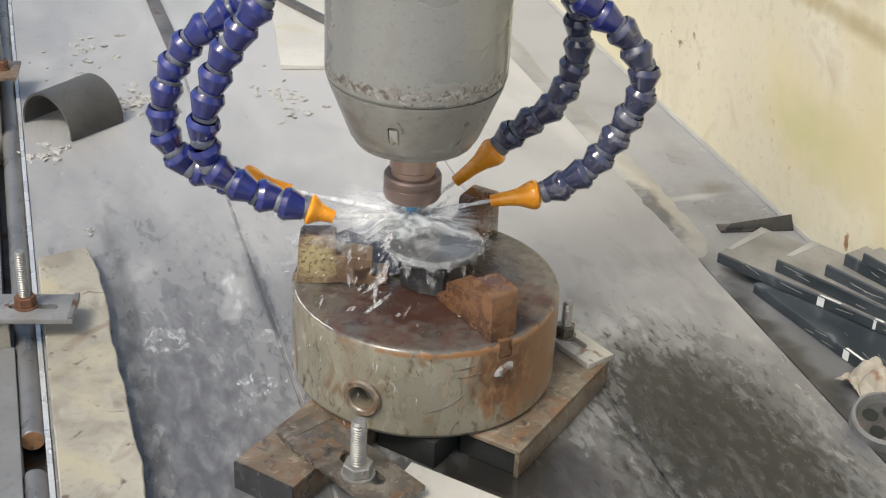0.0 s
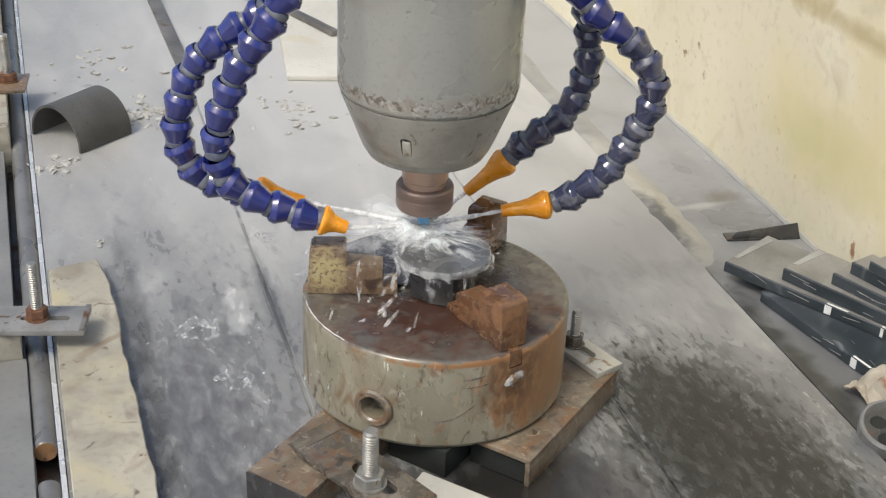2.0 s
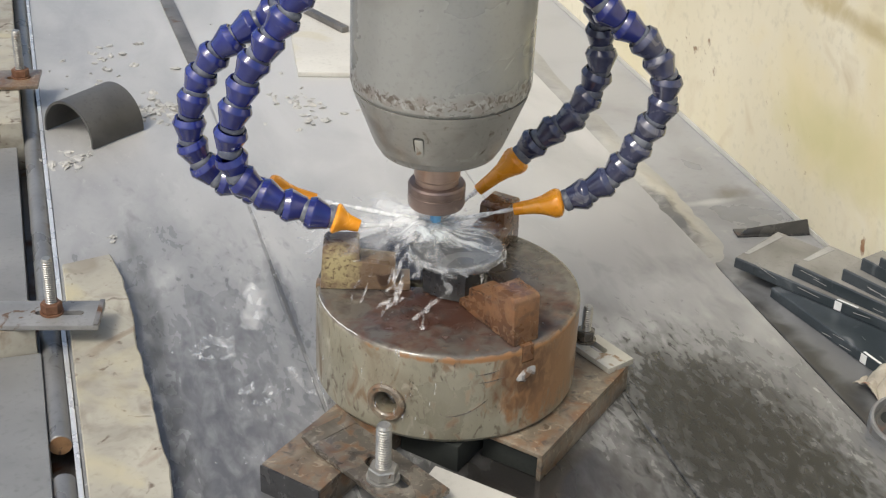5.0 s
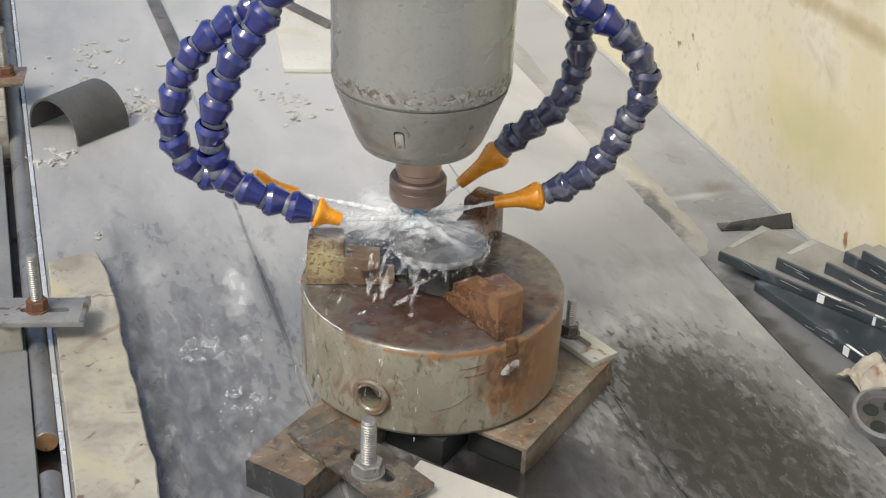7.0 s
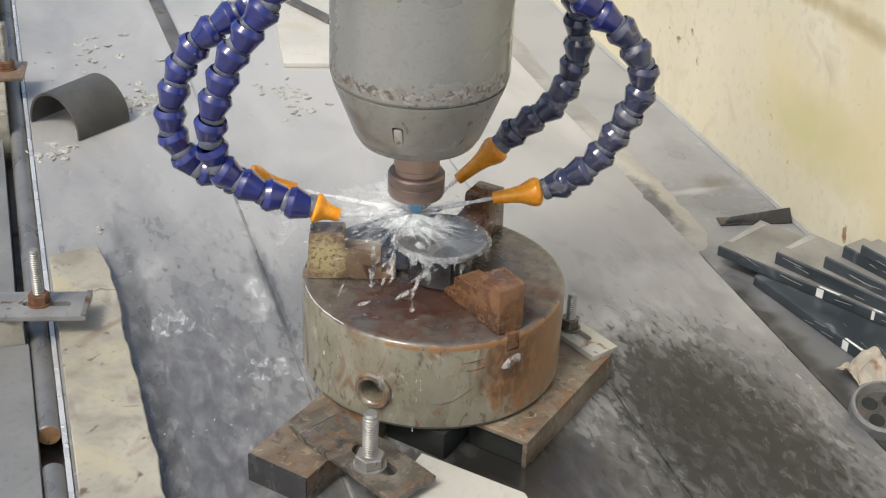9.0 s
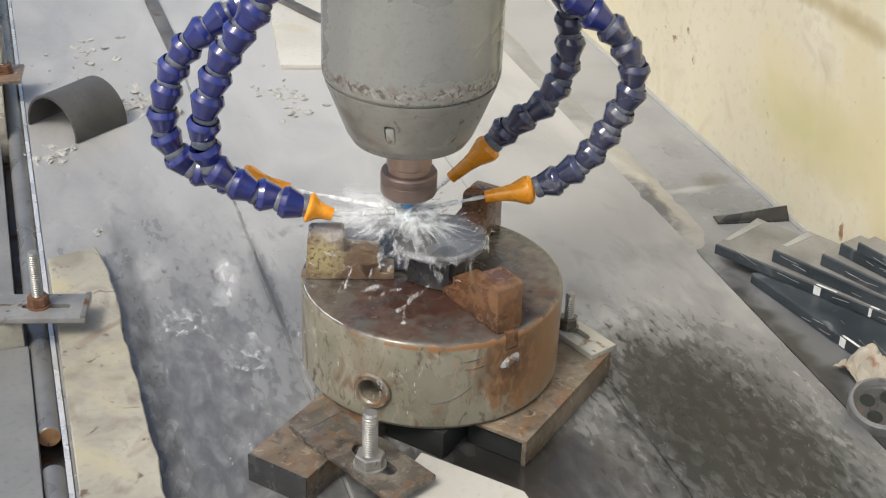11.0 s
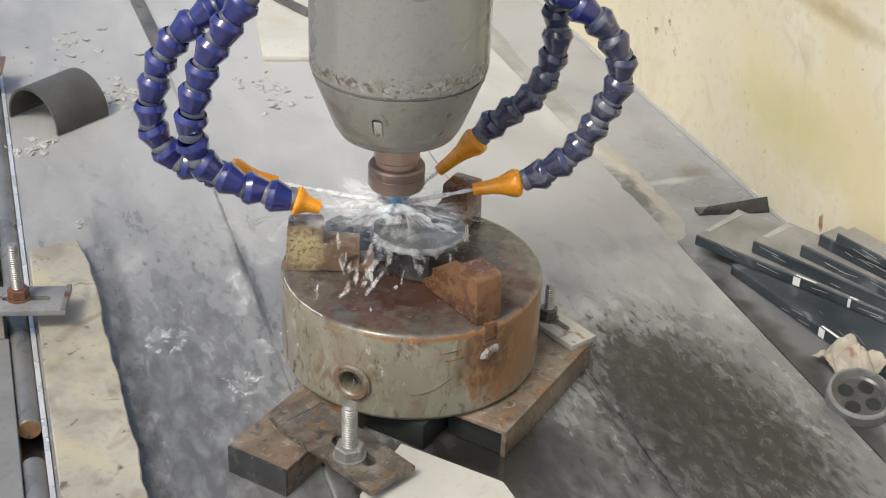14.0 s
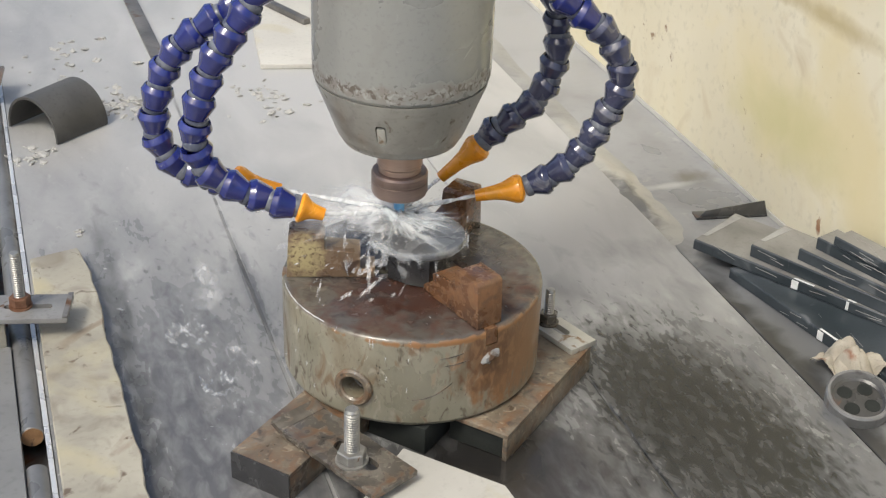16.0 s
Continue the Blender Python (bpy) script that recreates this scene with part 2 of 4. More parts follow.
DISC_STONE = surface("wet_dark_grey_turned_stone", (0.07, 0.073, 0.077), (0.145, 0.15, 0.155), 26, (0.16, 0.34), 0.0, 0.3, 190, coat=0.5,
                     stains=[((0.15, 0.155, 0.16), 60, 0.62, 0.74, 0.3)])
SLATE = surface("dark_slate_tile", (0.026, 0.034, 0.040), (0.06, 0.07, 0.08), 14, (0.28, 0.5), 0.0, 0.12, 160, random=1,
                stains=[((0.15, 0.16, 0.17), 20, 0.60, 0.74, 0.5)])
SLATE_TOP = surface("dusty_slate_face", (0.16, 0.155, 0.145), (0.28, 0.27, 0.25), 12, (0.35, 0.5), 0.0, 0.05, 160, random=1)
TAPE = surface("white_chalk_mark", (0.62, 0.63, 0.62), (0.74, 0.75, 0.73), 60, (0.5, 0.6), 0.0, 0.05, 200)
# Pale colour of the tiles' scratches and of their painted wet highlights.
STREAK = surface("pale_scratch_and_highlight", (0.27, 0.265, 0.255), (0.36, 0.355, 0.34), 30, (0.4, 0.5), 0.0, 0.05, 200)
CREAM_WALL = surface("cream_painted_panel", (0.655, 0.595, 0.435), (0.745, 0.69, 0.54), 2.6, (0.45, 0.6), 0.0, 0.04, 70,
                     stains=[((0.70, 0.615, 0.39), 3.0, 0.55, 0.75, 0.5), ((0.34, 0.25, 0.13), 30, 0.735, 0.76, 0.7), ((0.60, 0.52, 0.36), 9, 0.6, 0.75, 0.5)],
                     patch=[((0.26, 0.11, 0.05), (0.652, 0.148, 0.040), (0.03, 0.006, 0.014), 0.7, 60.0, 0.2), ((0.70, 0.615, 0.38), (0.652, 0.20, 0.16), (0.05, 0.20, 0.10), 0.5, 9.0, 0.6),
                            ((0.60, 0.55, 0.30), (0.652, 0.27, 0.14), (0.05, 0.13, 0.055), 0.5, 14.0, 0.6, 0.45), ((0.50, 0.42, 0.24), (0.652, 0.20, 0.325), (0.05, 0.11, 0.014), 0.5, 22.0, 0.6, 0.45), ((0.50, 0.42, 0.24), (0.652, 0.42, 0.33), (0.05, 0.12, 0.02), 0.5, 22.0, 0.5),
                            ((0.28, 0.19, 0.11), (0.685, 0.67, 0.125), (0.03, 0.12, 0.06), 0.6, 62.0, 0.12, 0.62), ((0.34, 0.24, 0.13), (0.688, 0.36, 0.10), (0.03, 0.16, 0.08), 0.6, 55.0, 0.12, 0.60)])
LEDGE = surface("grey_wet_ledge", (0.235, 0.238, 0.243), (0.30, 0.302, 0.307), 7, (0.22, 0.38), 0.0, 0.06, 70,
                stains=[((0.23, 0.23, 0.23), 6, 0.55, 0.72, 0.3), ((0.42, 0.41, 0.38), 18, 0.64, 0.76, 0.5)],
                # Second entry: shade of the gap, painted as a dark strip beside the table.
                patch=[((0.13, 0.132, 0.135), (0.53, -0.08, 0), (0.20, 0.34, 1), 0.3, 9.0, 0.6, 0.5), ((0.045, 0.045, 0.045), (0.475, -0.20, 0), (0.025, 0.45, 1), 0.3, 24.0, 0.4, 0.5), ((0.33, 0.333, 0.338), (0.56, 1.2, 0), (0.4, 0.7, 1), 0.35, 6.0, 0.5), ((0.17, 0.16, 0.14), (0.60, 0.42, 0), (0.030, 0.022, 1), 0.3, 40.0, 0.6, 0.5), ((0.42, 0.42, 0.41), (0.545, 0.40, 0), (0.055, 0.008, 1), 0.3, 30.0, 0.6, 0.4)])
SILT = surface("pale_stone_silt", (0.27, 0.268, 0.258), (0.36, 0.357, 0.345), 9, (0.35, 0.55), 0.0, 0.3, 120,
               stains=[((0.23, 0.228, 0.22), 14, 0.54, 0.68, 0.4)],
               # Pale crust, then the ridge's left-side shading painted in dark.
               patch=[((0.47, 0.45, 0.385), (0.485, 0.43, 0), (0.035, 0.17, 1), 0.6, 22.0, 0.7, 0.35), ((0.17, 0.165, 0.15), (0.462, 0.36, 0), (0.022, 0.10, 1), 0.5, 50.0, 0.5, 0.6)])
CHIP = surface("pale_stone_chips", (0.36, 0.352, 0.33), (0.50, 0.49, 0.46), 60, (0.5, 0.7), 0.0, 0.4, 300,
               stains=[((0.24, 0.23, 0.21), 60, 0.55, 0.66, 0.5)])
CREAM_STONE = surface("cream_limestone", (0.30, 0.28, 0.23), (0.42, 0.395, 0.325), 14, (0.45, 0.65), 0.0, 0.12, 110,
                      stains=[((0.24, 0.215, 0.17), 18, 0.53, 0.68, 0.6), ((0.13, 0.10, 0.075), 40, 0.62, 0.70, 0.7), ((0.20, 0.14, 0.09), 8, 0.62, 0.72, 0.6), ((0.44, 0.395, 0.26), 6, 0.56, 0.7, 0.5)])
WHITE_MARBLE = surface("white_marble", (0.47, 0.456, 0.415), (0.55, 0.536, 0.49), 8, (0.4, 0.55), 0.0, 0.06, 120,
                       stains=[((0.44, 0.39, 0.24), 7, 0.60, 0.74, 0.5)])
DARK_STEEL = surface("dark_rail_steel", (0.12, 0.115, 0.11), (0.23, 0.22, 0.21), 12, (0.3, 0.5), 0.4, 0.15, 140,
                     stains=[((0.14, 0.07, 0.035), 14, 0.58, 0.68, 0.6)])
RAIL_STEEL = surface("ground_round_rail_steel", (0.17, 0.17, 0.17), (0.26, 0.26, 0.26), 12, (0.24, 0.38), 0.35, 0.06, 160,
                     stains=[((0.16, 0.10, 0.06), 16, 0.62, 0.72, 0.5), ((0.10, 0.09, 0.085), 30, 0.62, 0.74, 0.4)])
# Pale steel colour that stands in for the round rail's highlight.
HIGHLIGHT_EDGE = surface("highlight_edge_steel", (0.66, 0.66, 0.66), (0.8, 0.8, 0.8), 14, (0.2, 0.34), 0.5, 0.05, 140)
GREY_STONE = surface("grey_stone_block", (0.175, 0.175, 0.175), (0.25, 0.25, 0.246), 8, (0.3, 0.5), 0.0, 0.15, 120)
# Near-black fill for the pulley recesses and the added shade blocks.
HOLLOW = surface("near_black_fill", (0.018, 0.02, 0.019), (0.03, 0.033, 0.03), 30, (0.6, 0.8), 0.0, 0.1, 200, sheen=0.15)
PLUG_RUST = surface("orange_rust_plug", (0.22, 0.12, 0.055), (0.34, 0.20, 0.10), 60, (0.4, 0.6), 0.0, 0.3, 200,
                    stains=[((0.10, 0.06, 0.04), 90, 0.58, 0.68, 0.5)])
PIPE_DARK = surface("dark_grey_shell", (0.055, 0.054, 0.052), (0.095, 0.093, 0.089), 11, (0.35, 0.5), 0.0, 0.08, 150, sheen=0.35)
RAG = surface("cream_rag_cloth", (0.30, 0.27, 0.22), (0.42, 0.385, 0.315), 30, (0.8, 0.9), 0.0, 0.3, 400,
              stains=[((0.20, 0.07, 0.03), 16, 0.60, 0.70, 0.8)])
SLUDGE = surface("wet_slot_sludge", (0.22, 0.22, 0.218), (0.33, 0.328, 0.32), 9, (0.2, 0.4), 0.0, 0.3, 160,
                 patch=[((0.09, 0.09, 0.09), (-0.142, 0.24, 0), (0.2, 0.17, 1), 0.25, 16.0, 0.5, 0.5), ((0.05, 0.05, 0.05), (0.208, -0.2, 0), (0.1, 0.2, 1), 0.25, 16.0, 0.4, 0.5)])
CONCRETE = surface("workshop_concrete", (0.26, 0.25, 0.24), (0.34, 0.33, 0.31), 1.2, (0.6, 0.8), 0.0, 0.1, 40)


def water_material(name, thick, thin, tint, scale, reach=0.0, middle=(-0.012, -0.008, 0), spokes=0.0, twist=1.4):
    """White water whose cover runs from thick to thin by a torn noise and, with a reach, thins out away from its middle; spokes draw it out into rays."""
    m = bpy.data.materials.new(name)
    m.use_nodes = True
    nodes, links = links_of(m)
    bsdf, out = nodes["Principled BSDF"], nodes["Material Output"]
    bsdf.inputs["Base Color"].default_value = (*tint, 1)
    bsdf.inputs["Roughness"].default_value = 0.25
    see = nodes.new("ShaderNodeBsdfTransparent")
    mixer = nodes.new("ShaderNodeMixShader")
    where = nodes.new("ShaderNodeTexCoord")
    n = nodes.new("ShaderNodeTexNoise")
    n.inputs["Scale"].default_value, n.inputs["Detail"].default_value, n.inputs["Distortion"].default_value = scale, 8, twist
    r = nodes.new("ShaderNodeMapRange")
    r.inputs["From Min"].default_value, r.inputs["From Max"].default_value = 0.34, 0.66
    r.inputs["To Min"].default_value, r.inputs["To Max"].default_value = thick, thin
    if spokes:
        axes, polar = nodes.new("ShaderNodeSeparateXYZ"), nodes.new("ShaderNodeCombineXYZ")
        links.new(where.outputs["Object"], axes.inputs[0])
        back = nodes.new("ShaderNodeMath")
        back.operation = "MULTIPLY"
        back.inputs[1].default_value = -1.0
        links.new(axes.outputs["Y"], back.inputs[0])
        bearing = nodes.new("ShaderNodeMath")
        bearing.operation = "ARCTAN2"
        links.new(axes.outputs["X"], bearing.inputs[0])
        links.new(back.outputs[0], bearing.inputs[1])
        wide = nodes.new("ShaderNodeMath")
        wide.operation = "MULTIPLY"
        wide.inputs[1].default_value = spokes
        links.new(bearing.outputs[0], wide.inputs[0])
        out_by = nodes.new("ShaderNodeVectorMath")
        out_by.operation = "LENGTH"
        links.new(where.outputs["Object"], out_by.inputs[0])
        links.new(wide.outputs[0], polar.inputs[0])
        links.new(out_by.outputs["Value"], polar.inputs[1])
        links.new(axes.outputs["Z"], polar.inputs[2])
        links.new(polar.outputs[0], n.inputs["Vector"])
    else:
        links.new(where.outputs["Object"], n.inputs["Vector"])
    links.new(n.outputs["Fac"], r.inputs["Value"])
    cover = r.outputs[0]
    if reach:
        flat = nodes.new("ShaderNodeVectorMath")
        flat.operation = "MULTIPLY"
        flat.inputs[1].default_value = (1, 1, 0)
        links.new(where.outputs["Object"], flat.inputs[0])
        off = nodes.new("ShaderNodeVectorMath")
        off.operation = "DISTANCE"
        off.inputs[1].default_value = middle
        links.new(flat.outputs[0], off.inputs[0])
        fade = nodes.new("ShaderNodeMapRange")
        fade.inputs["From Min"].default_value, fade.inputs["From Max"].default_value = 0.1 * reach, reach
        fade.inputs["To Min"].default_value, fade.inputs["To Max"].default_value = -0.15, 0.75
        links.new(off.outputs["Value"], fade.inputs["Value"])
        add = nodes.new("ShaderNodeMath")
        add.operation, add.use_clamp = "ADD", True
        links.new(cover, add.inputs[0])
        links.new(fade.outputs[0], add.inputs[1])
        cover = add.outputs[0]
    links.new(cover, mixer.inputs[0])
    links.new(bsdf.outputs[0], mixer.inputs[1])
    links.new(see.outputs[0], mixer.inputs[2])
    links.new(mixer.outputs[0], out.inputs["Surface"])
    return m


JET_WATER = water_material("white_water_jet", 0.22, 0.66, (0.97, 0.98, 0.98), 60)
SPRAY_WATER = water_material("water_spray", 0.60, 0.98, (0.95, 0.96, 0.97), 90)
CORE_WATER = water_material("dense_white_water_at_the_cutter", 0.14, 0.80, (0.90, 0.96, 0.99), 50, 0.048, (-0.004, -0.012, 0), 0.0, 0.6)
FILM_WATER = water_material("water_thrown_over_the_stone", 0.48, 1.00, (0.93, 0.96, 0.97), 40, 0.105, (0.006, -0.030, 0), 0.12, 1.3)
MIST_WATER = water_material("drifting_water_mist", 0.48, 1.00, (0.96, 0.97, 0.98), 36, 0.125, (-0.044, -0.004, 0), 0.10, 1.0)
SKIRT_WATER = water_material("water_running_over_the_stone", 0.70, 1.14, (0.92, 0.94, 0.95), 60, 0.0, (0, 0, 0), 0.0, 0.5)
GOB_WATER = water_material("torn_white_water", 0.66, 1.10, (0.95, 0.94, 0.93), 110, 0.0, (0, 0, 0), 0.0, 0.5)
CLOUD_WATER = water_material("loose_white_spray", 0.78, 1.10, (0.94, 0.95, 0.96), 75, 0.062, (0, 0, 0), 0.0, 0.4)
DROP_WATER = water_material("falling_water_drops", 0.62, 1.03, (0.84, 0.87, 0.89), 90)


# ---- mesh helpers ----
def part(name, bm, material, parent=None, label="", smooth=0.4):
    """Links a bmesh as one mesh object, under a thing or a part if one is given."""
    bmesh.ops.recalc_face_normals(bm, faces=bm.faces)
    me = bpy.data.meshes.new(name)
    for f in bm.faces:
        f.smooth = smooth > 0
    if smooth:
        for e in bm.edges:
            e.smooth = len(e.link_faces) == 2 and e.calc_face_angle(0) < smooth
    bm.to_mesh(me)
    bm.free()
    me.materials.append(material)
    ob = new(name, me)
    if parent:
        ob.parent = parent
    return tagged(ob, label)


def thing(name, label, category, at=(0, 0, 0), turn=0.0, group=""):
    ob = new(name)
    ob.empty_display_size = 0.02
    ob.matrix_basis = pose(*at, 0, 0, turn)
    return tagged(ob, label, category, group)


def box(x0, x1, y0, y1, z0, z1, bevel=0.002, segments=2):
    bm = bmesh.new()
    bmesh.ops.create_cube(bm, size=1.0)
    for v in bm.verts:
        v.co = Vector(((x0 + x1) / 2 + v.co.x * (x1 - x0), (y0 + y1) / 2 + v.co.y * (y1 - y0), (z0 + z1) / 2 + v.co.z * (z1 - z0)))
    if bevel:
        bmesh.ops.bevel(bm, geom=list(bm.edges), offset=bevel, segments=segments, affect="EDGES", profile=0.6)
    return bm


def moved(bm, m):
    bmesh.ops.transform(bm, matrix=m, verts=bm.verts)
    return bm


def joined(*parts):
    bm = bmesh.new()
    for p in parts:
        me = bpy.data.meshes.new("piece")
        p.to_mesh(me)
        p.free()
        bm.from_mesh(me)
        bpy.data.meshes.remove(me)
    return bm


def lathe(profile, n=64, closed=False):
    """A turned solid from (radius, height) pairs."""
    bm = bmesh.new()
    rings = []
    for r, z in profile:
        if r < 1e-6:
            rings.append([bm.verts.new((0, 0, z))])
        else:
            rings.append([bm.verts.new((r * math.cos(2 * math.pi * k / n), r * math.sin(2 * math.pi * k / n), z)) for k in range(n)])
    if closed:
        rings.append(rings[0])
    for a, b in zip(rings, rings[1:]):
        for k in range(n):
            j = (k + 1) % n
            if len(a) == 1 and len(b) == 1:
                continue
            if len(a) == 1:
                bm.faces.new((a[0], b[k], b[j]))
            elif len(b) == 1:
                bm.faces.new((a[k], a[j], b[0]))
            else:
                bm.faces.new((a[k], a[j], b[j], b[k]))
    return bm


def prism(outline, z0, z1, bevel=0.0015, segments=2):
    """An upright solid over an outline of (x, y)."""
    bm = bmesh.new()
    low = [bm.verts.new((x, y, z0)) for x, y in outline]
    f = bm.faces.new(low)
    up = bmesh.ops.extrude_face_region(bm, geom=[f])
    for v in up["geom"]:
        if isinstance(v, bmesh.types.BMVert):
            v.co.z = z1
    bmesh.ops.recalc_face_normals(bm, faces=bm.faces)
    if bevel:
        bmesh.ops.bevel(bm, geom=list(bm.edges), offset=bevel, segments=segments, affect="EDGES", profile=0.6)
    return bm


def tube(points, radii, n=12):
    """A tapering round rod along points."""
    bm = bmesh.new()
    rings = []
    for i, p in enumerate(points):
        a, b = points[max(0, i - 1)], points[min(len(points) - 1, i + 1)]
        q = (Vector(b) - Vector(a)).to_track_quat("Z", "Y")
        rings.append([bm.verts.new(Vector(p) + q @ Vector((radii[i] * math.cos(2 * math.pi * k / n), radii[i] * math.sin(2 * math.pi * k / n), 0))) for k in range(n)])
    for a, b in zip(rings, rings[1:]):
        for k in range(n):
            bm.faces.new((a[k], a[(k + 1) % n], b[(k + 1) % n], b[k]))
    bm.faces.new(rings[0])
    bm.faces.new(rings[-1])
    return bm


def smooth_path(points, step):
    """Points at even steps on a smooth curve through the given ones."""
    pts = [Vector(p) for p in points]
    pts = [2 * pts[0] - pts[1], *pts, 2 * pts[-1] - pts[-2]]
    fine = []
    for a, b, c, d in zip(pts, pts[1:], pts[2:], pts[3:]):
        for k in range(24):
            t = k / 24
            fine.append(0.5 * ((2 * b) + (c - a) * t + (2 * a - 5 * b + 4 * c - d) * t * t + (3 * b - a - 3 * c + d) * t ** 3))
    fine.append(pts[-2])
    out, run = [fine[0]], 0.0
    for a, b in zip(fine, fine[1:]):
        run += (b - a).length
        if run >= step:
            out.append(b)
            run = 0.0
    return out


def carved(solid, cutters):
    """The solid's mesh with the cutters' shapes taken out of it."""
    bodies = []
    for bm in (solid, *cutters):
        bmesh.ops.recalc_face_normals(bm, faces=bm.faces)
        me = bpy.data.meshes.new("blank")
        bm.to_mesh(me)
        bm.free()
        bodies.append(new("blank", me))
    for c in bodies[1:]:
        mod = bodies[0].modifiers.new("cut", "BOOLEAN")
        mod.operation, mod.object, mod.solver = "DIFFERENCE", c, "EXACT"
    deps = bpy.context.evaluated_depsgraph_get()
    deps.update()
    me = bpy.data.meshes.new_from_object(bodies[0].evaluated_get(deps))
    bm = bmesh.new()
    bm.from_mesh(me)
    for o in bodies:
        bpy.data.objects.remove(o)
    bpy.data.meshes.remove(me)
    return bm


def roughened(bm, amount, scale, seed=0.0, flat=False):
    for v in bm.verts:
        d = noise.noise_vector(v.co * scale + Vector((seed, seed * 1.7, seed * 0.3))) * amount
        v.co += Vector((d.x, d.y, 0 if flat else d.z))
    return bm


# ---- the table, its ledge and the wall ----
def sheet(x0, x1, y0, y1, nx, ny, height):
    bm = bmesh.new()
    grid = [[bm.verts.new((x0 + (x1 - x0) * i / nx, y0 + (y1 - y0) * j / ny, 0)) for i in range(nx + 1)] for j in range(ny + 1)]
    for row in grid:
        for v in row:
            v.co.z = height(v.co.x, v.co.y)
    for a, b in zip(grid, grid[1:]):
        for i in range(nx):
            bm.faces.new((a[i], a[i + 1], b[i + 1], b[i]))
    return bm


def structure(name, bm, material, label, smooth=0.0):
    return tagged(part(name, bm, material, None, label, smooth), kind="structure")


floor = structure("ground", box(-30, 30, -30, 30, -0.95, -0.85, 0), CONCRETE, "grey concrete workshop floor under the machine")
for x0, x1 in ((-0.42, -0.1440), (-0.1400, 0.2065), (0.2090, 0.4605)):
    structure("table_top", box(x0, x1, -1.1, 2.6, -0.05, 0.0, 0.0016), WET_STEEL, "wet grey steel machine table board with milky puddles, painted sheen and shade")


def sludge_height(x, y):
    return -0.0014 + 0.0016 * noise.noise(Vector((x * 30, y * 7, 3))) + 0.0022 * noise.noise(Vector((x * 60, y * 34, 5)))


for x0, x1 in ((-0.1442, -0.1398), (0.2063, 0.2092)):
    tagged(part("slot_sludge", sheet(x0, x1, -1.0, 2.5, 4, 520, sludge_height), SLUDGE, None, "dark wet sludge settled in the table's slot"), category="sludge", kind="stuff")
structure("table_base", box(-0.60, 0.70, -1.05, 2.55, -0.85, -0.07, 0.004), DARK_STEEL, "dark steel base of the machine table")
structure("ledge", box(0.4690, 0.70, -1.1, 2.6, -0.06, -0.008, 0.002), LEDGE, "wet grey ledge between table and wall")
structure("wall_east", box(0.652, 0.70, -1.1, 2.6, -0.002, 0.85, 0.003), CREAM_WALL, "cream painted machine side wall with rust specks")
structure("trim", box(0.6490, 0.6515, -1.0, 2.6, -0.0075, 0.0005, 0.0006), WHITE_MARBLE, "thin pale sealing edge along the wall foot")
# Edge strip added as the bright highlight line beside the round rail.
structure("rail", box(-0.4265, -0.4205, -1.1, 2.6, -0.05, 0.0025, 0.0008), HIGHLIGHT_EDGE, "steel table edge in the pale colour of the rail's highlight")
structure("channel", box(-0.60, -0.424, -1.1, 2.6, -0.069, -0.045, 0.002), DARK_STEEL, "dark steel channel beside the table")

# ---- chuck and its base ----
U, N = Vector((0.754, 0.656, 0)), Vector((0.656, -0.754, 0))


def channel_bar(u0, u1, n0, n1, label, closed=False):
    """A rusty steel channel lying with its open side down; u runs along it, n across."""
    ob = thing("channel_bar", label, "steel channel", group="channels under the chuck")
    m = Matrix(((U.x, N.x, 0, 0), (U.y, N.y, 0, 0), (0, 0, 1, 0), (0, 0, 0, 1)))
    part("web", moved(roughened(box(u0, u1, n0, n1, 0.030, 0.0355, 0.001), 0.0006, 60), m), RUST_PLATE, ob)
    for a, b in ((n0, n0 + 0.006), (n1 - 0.006, n1))[0 if closed else 1:]:
        part("flange", moved(box(u0 + 0.0005, u1 - 0.0005, a, b, 0.0, 0.0298, 0.001), m), RUST_PLATE, ob)
    if closed:
        part("end_plate", moved(box(u0 - 0.0025, u0 - 0.0002, n0, n1, 0.0005, 0.0352, 0.0008), m), BLACKENED, ob, "dark steel end plate")
    return ob


channel_bar(-0.266, 0.20, -0.060, 0.016, "rusty steel channel under the chuck with a dark end plate", True)
channel_bar(-0.084, 0.132, 0.098, 0.176, "rusty tan steel channel under the chuck rim")

# Added near-black blocks that stand in for shade under chuck and channel.
shade_block_turn = Matrix(((U.x, N.x, 0, 0), (U.y, N.y, 0, 0), (0, 0, 1, 0), (0, 0, 0, 1)))
for u0, u1, n0, n1, z1, label in ((-0.122, 0.12, 0.020, 0.094, 0.0345, "near-black block added for the shade under the chuck"), (-0.080, 0.12, 0.1005, 0.1685, 0.0290, "near-black block added for the shade inside the steel channel")):
    tagged(part("packing_block", moved(roughened(box(u0, u1, n0, n1, 0.0005, z1, 0.0015), 0.0006, 50), shade_block_turn), HOLLOW, None, label), category="packing block", group="packing under the chuck")

chuck = thing("lathe_chuck", "rusty grey round three-jaw chuck on steel channels", "chuck")
JAWS = (165.0, -72.5, 44.0)
blank = lathe([(0.0, 0.036), (0.143, 0.036), (0.1475, 0.0375), (0.15, 0.042), (0.15, 0.1420), (0.1493, 0.1445), (0.1478, 0.1465), (0.1455, 0.1476), (0.143, 0.148), (0.0, 0.148)], 128)
cutters = [moved(box(0.02, 0.17, -0.008, 0.008, 0.128, 0.16, 0), pose(0, 0, 0, 0, 0, a)) for a in JAWS]
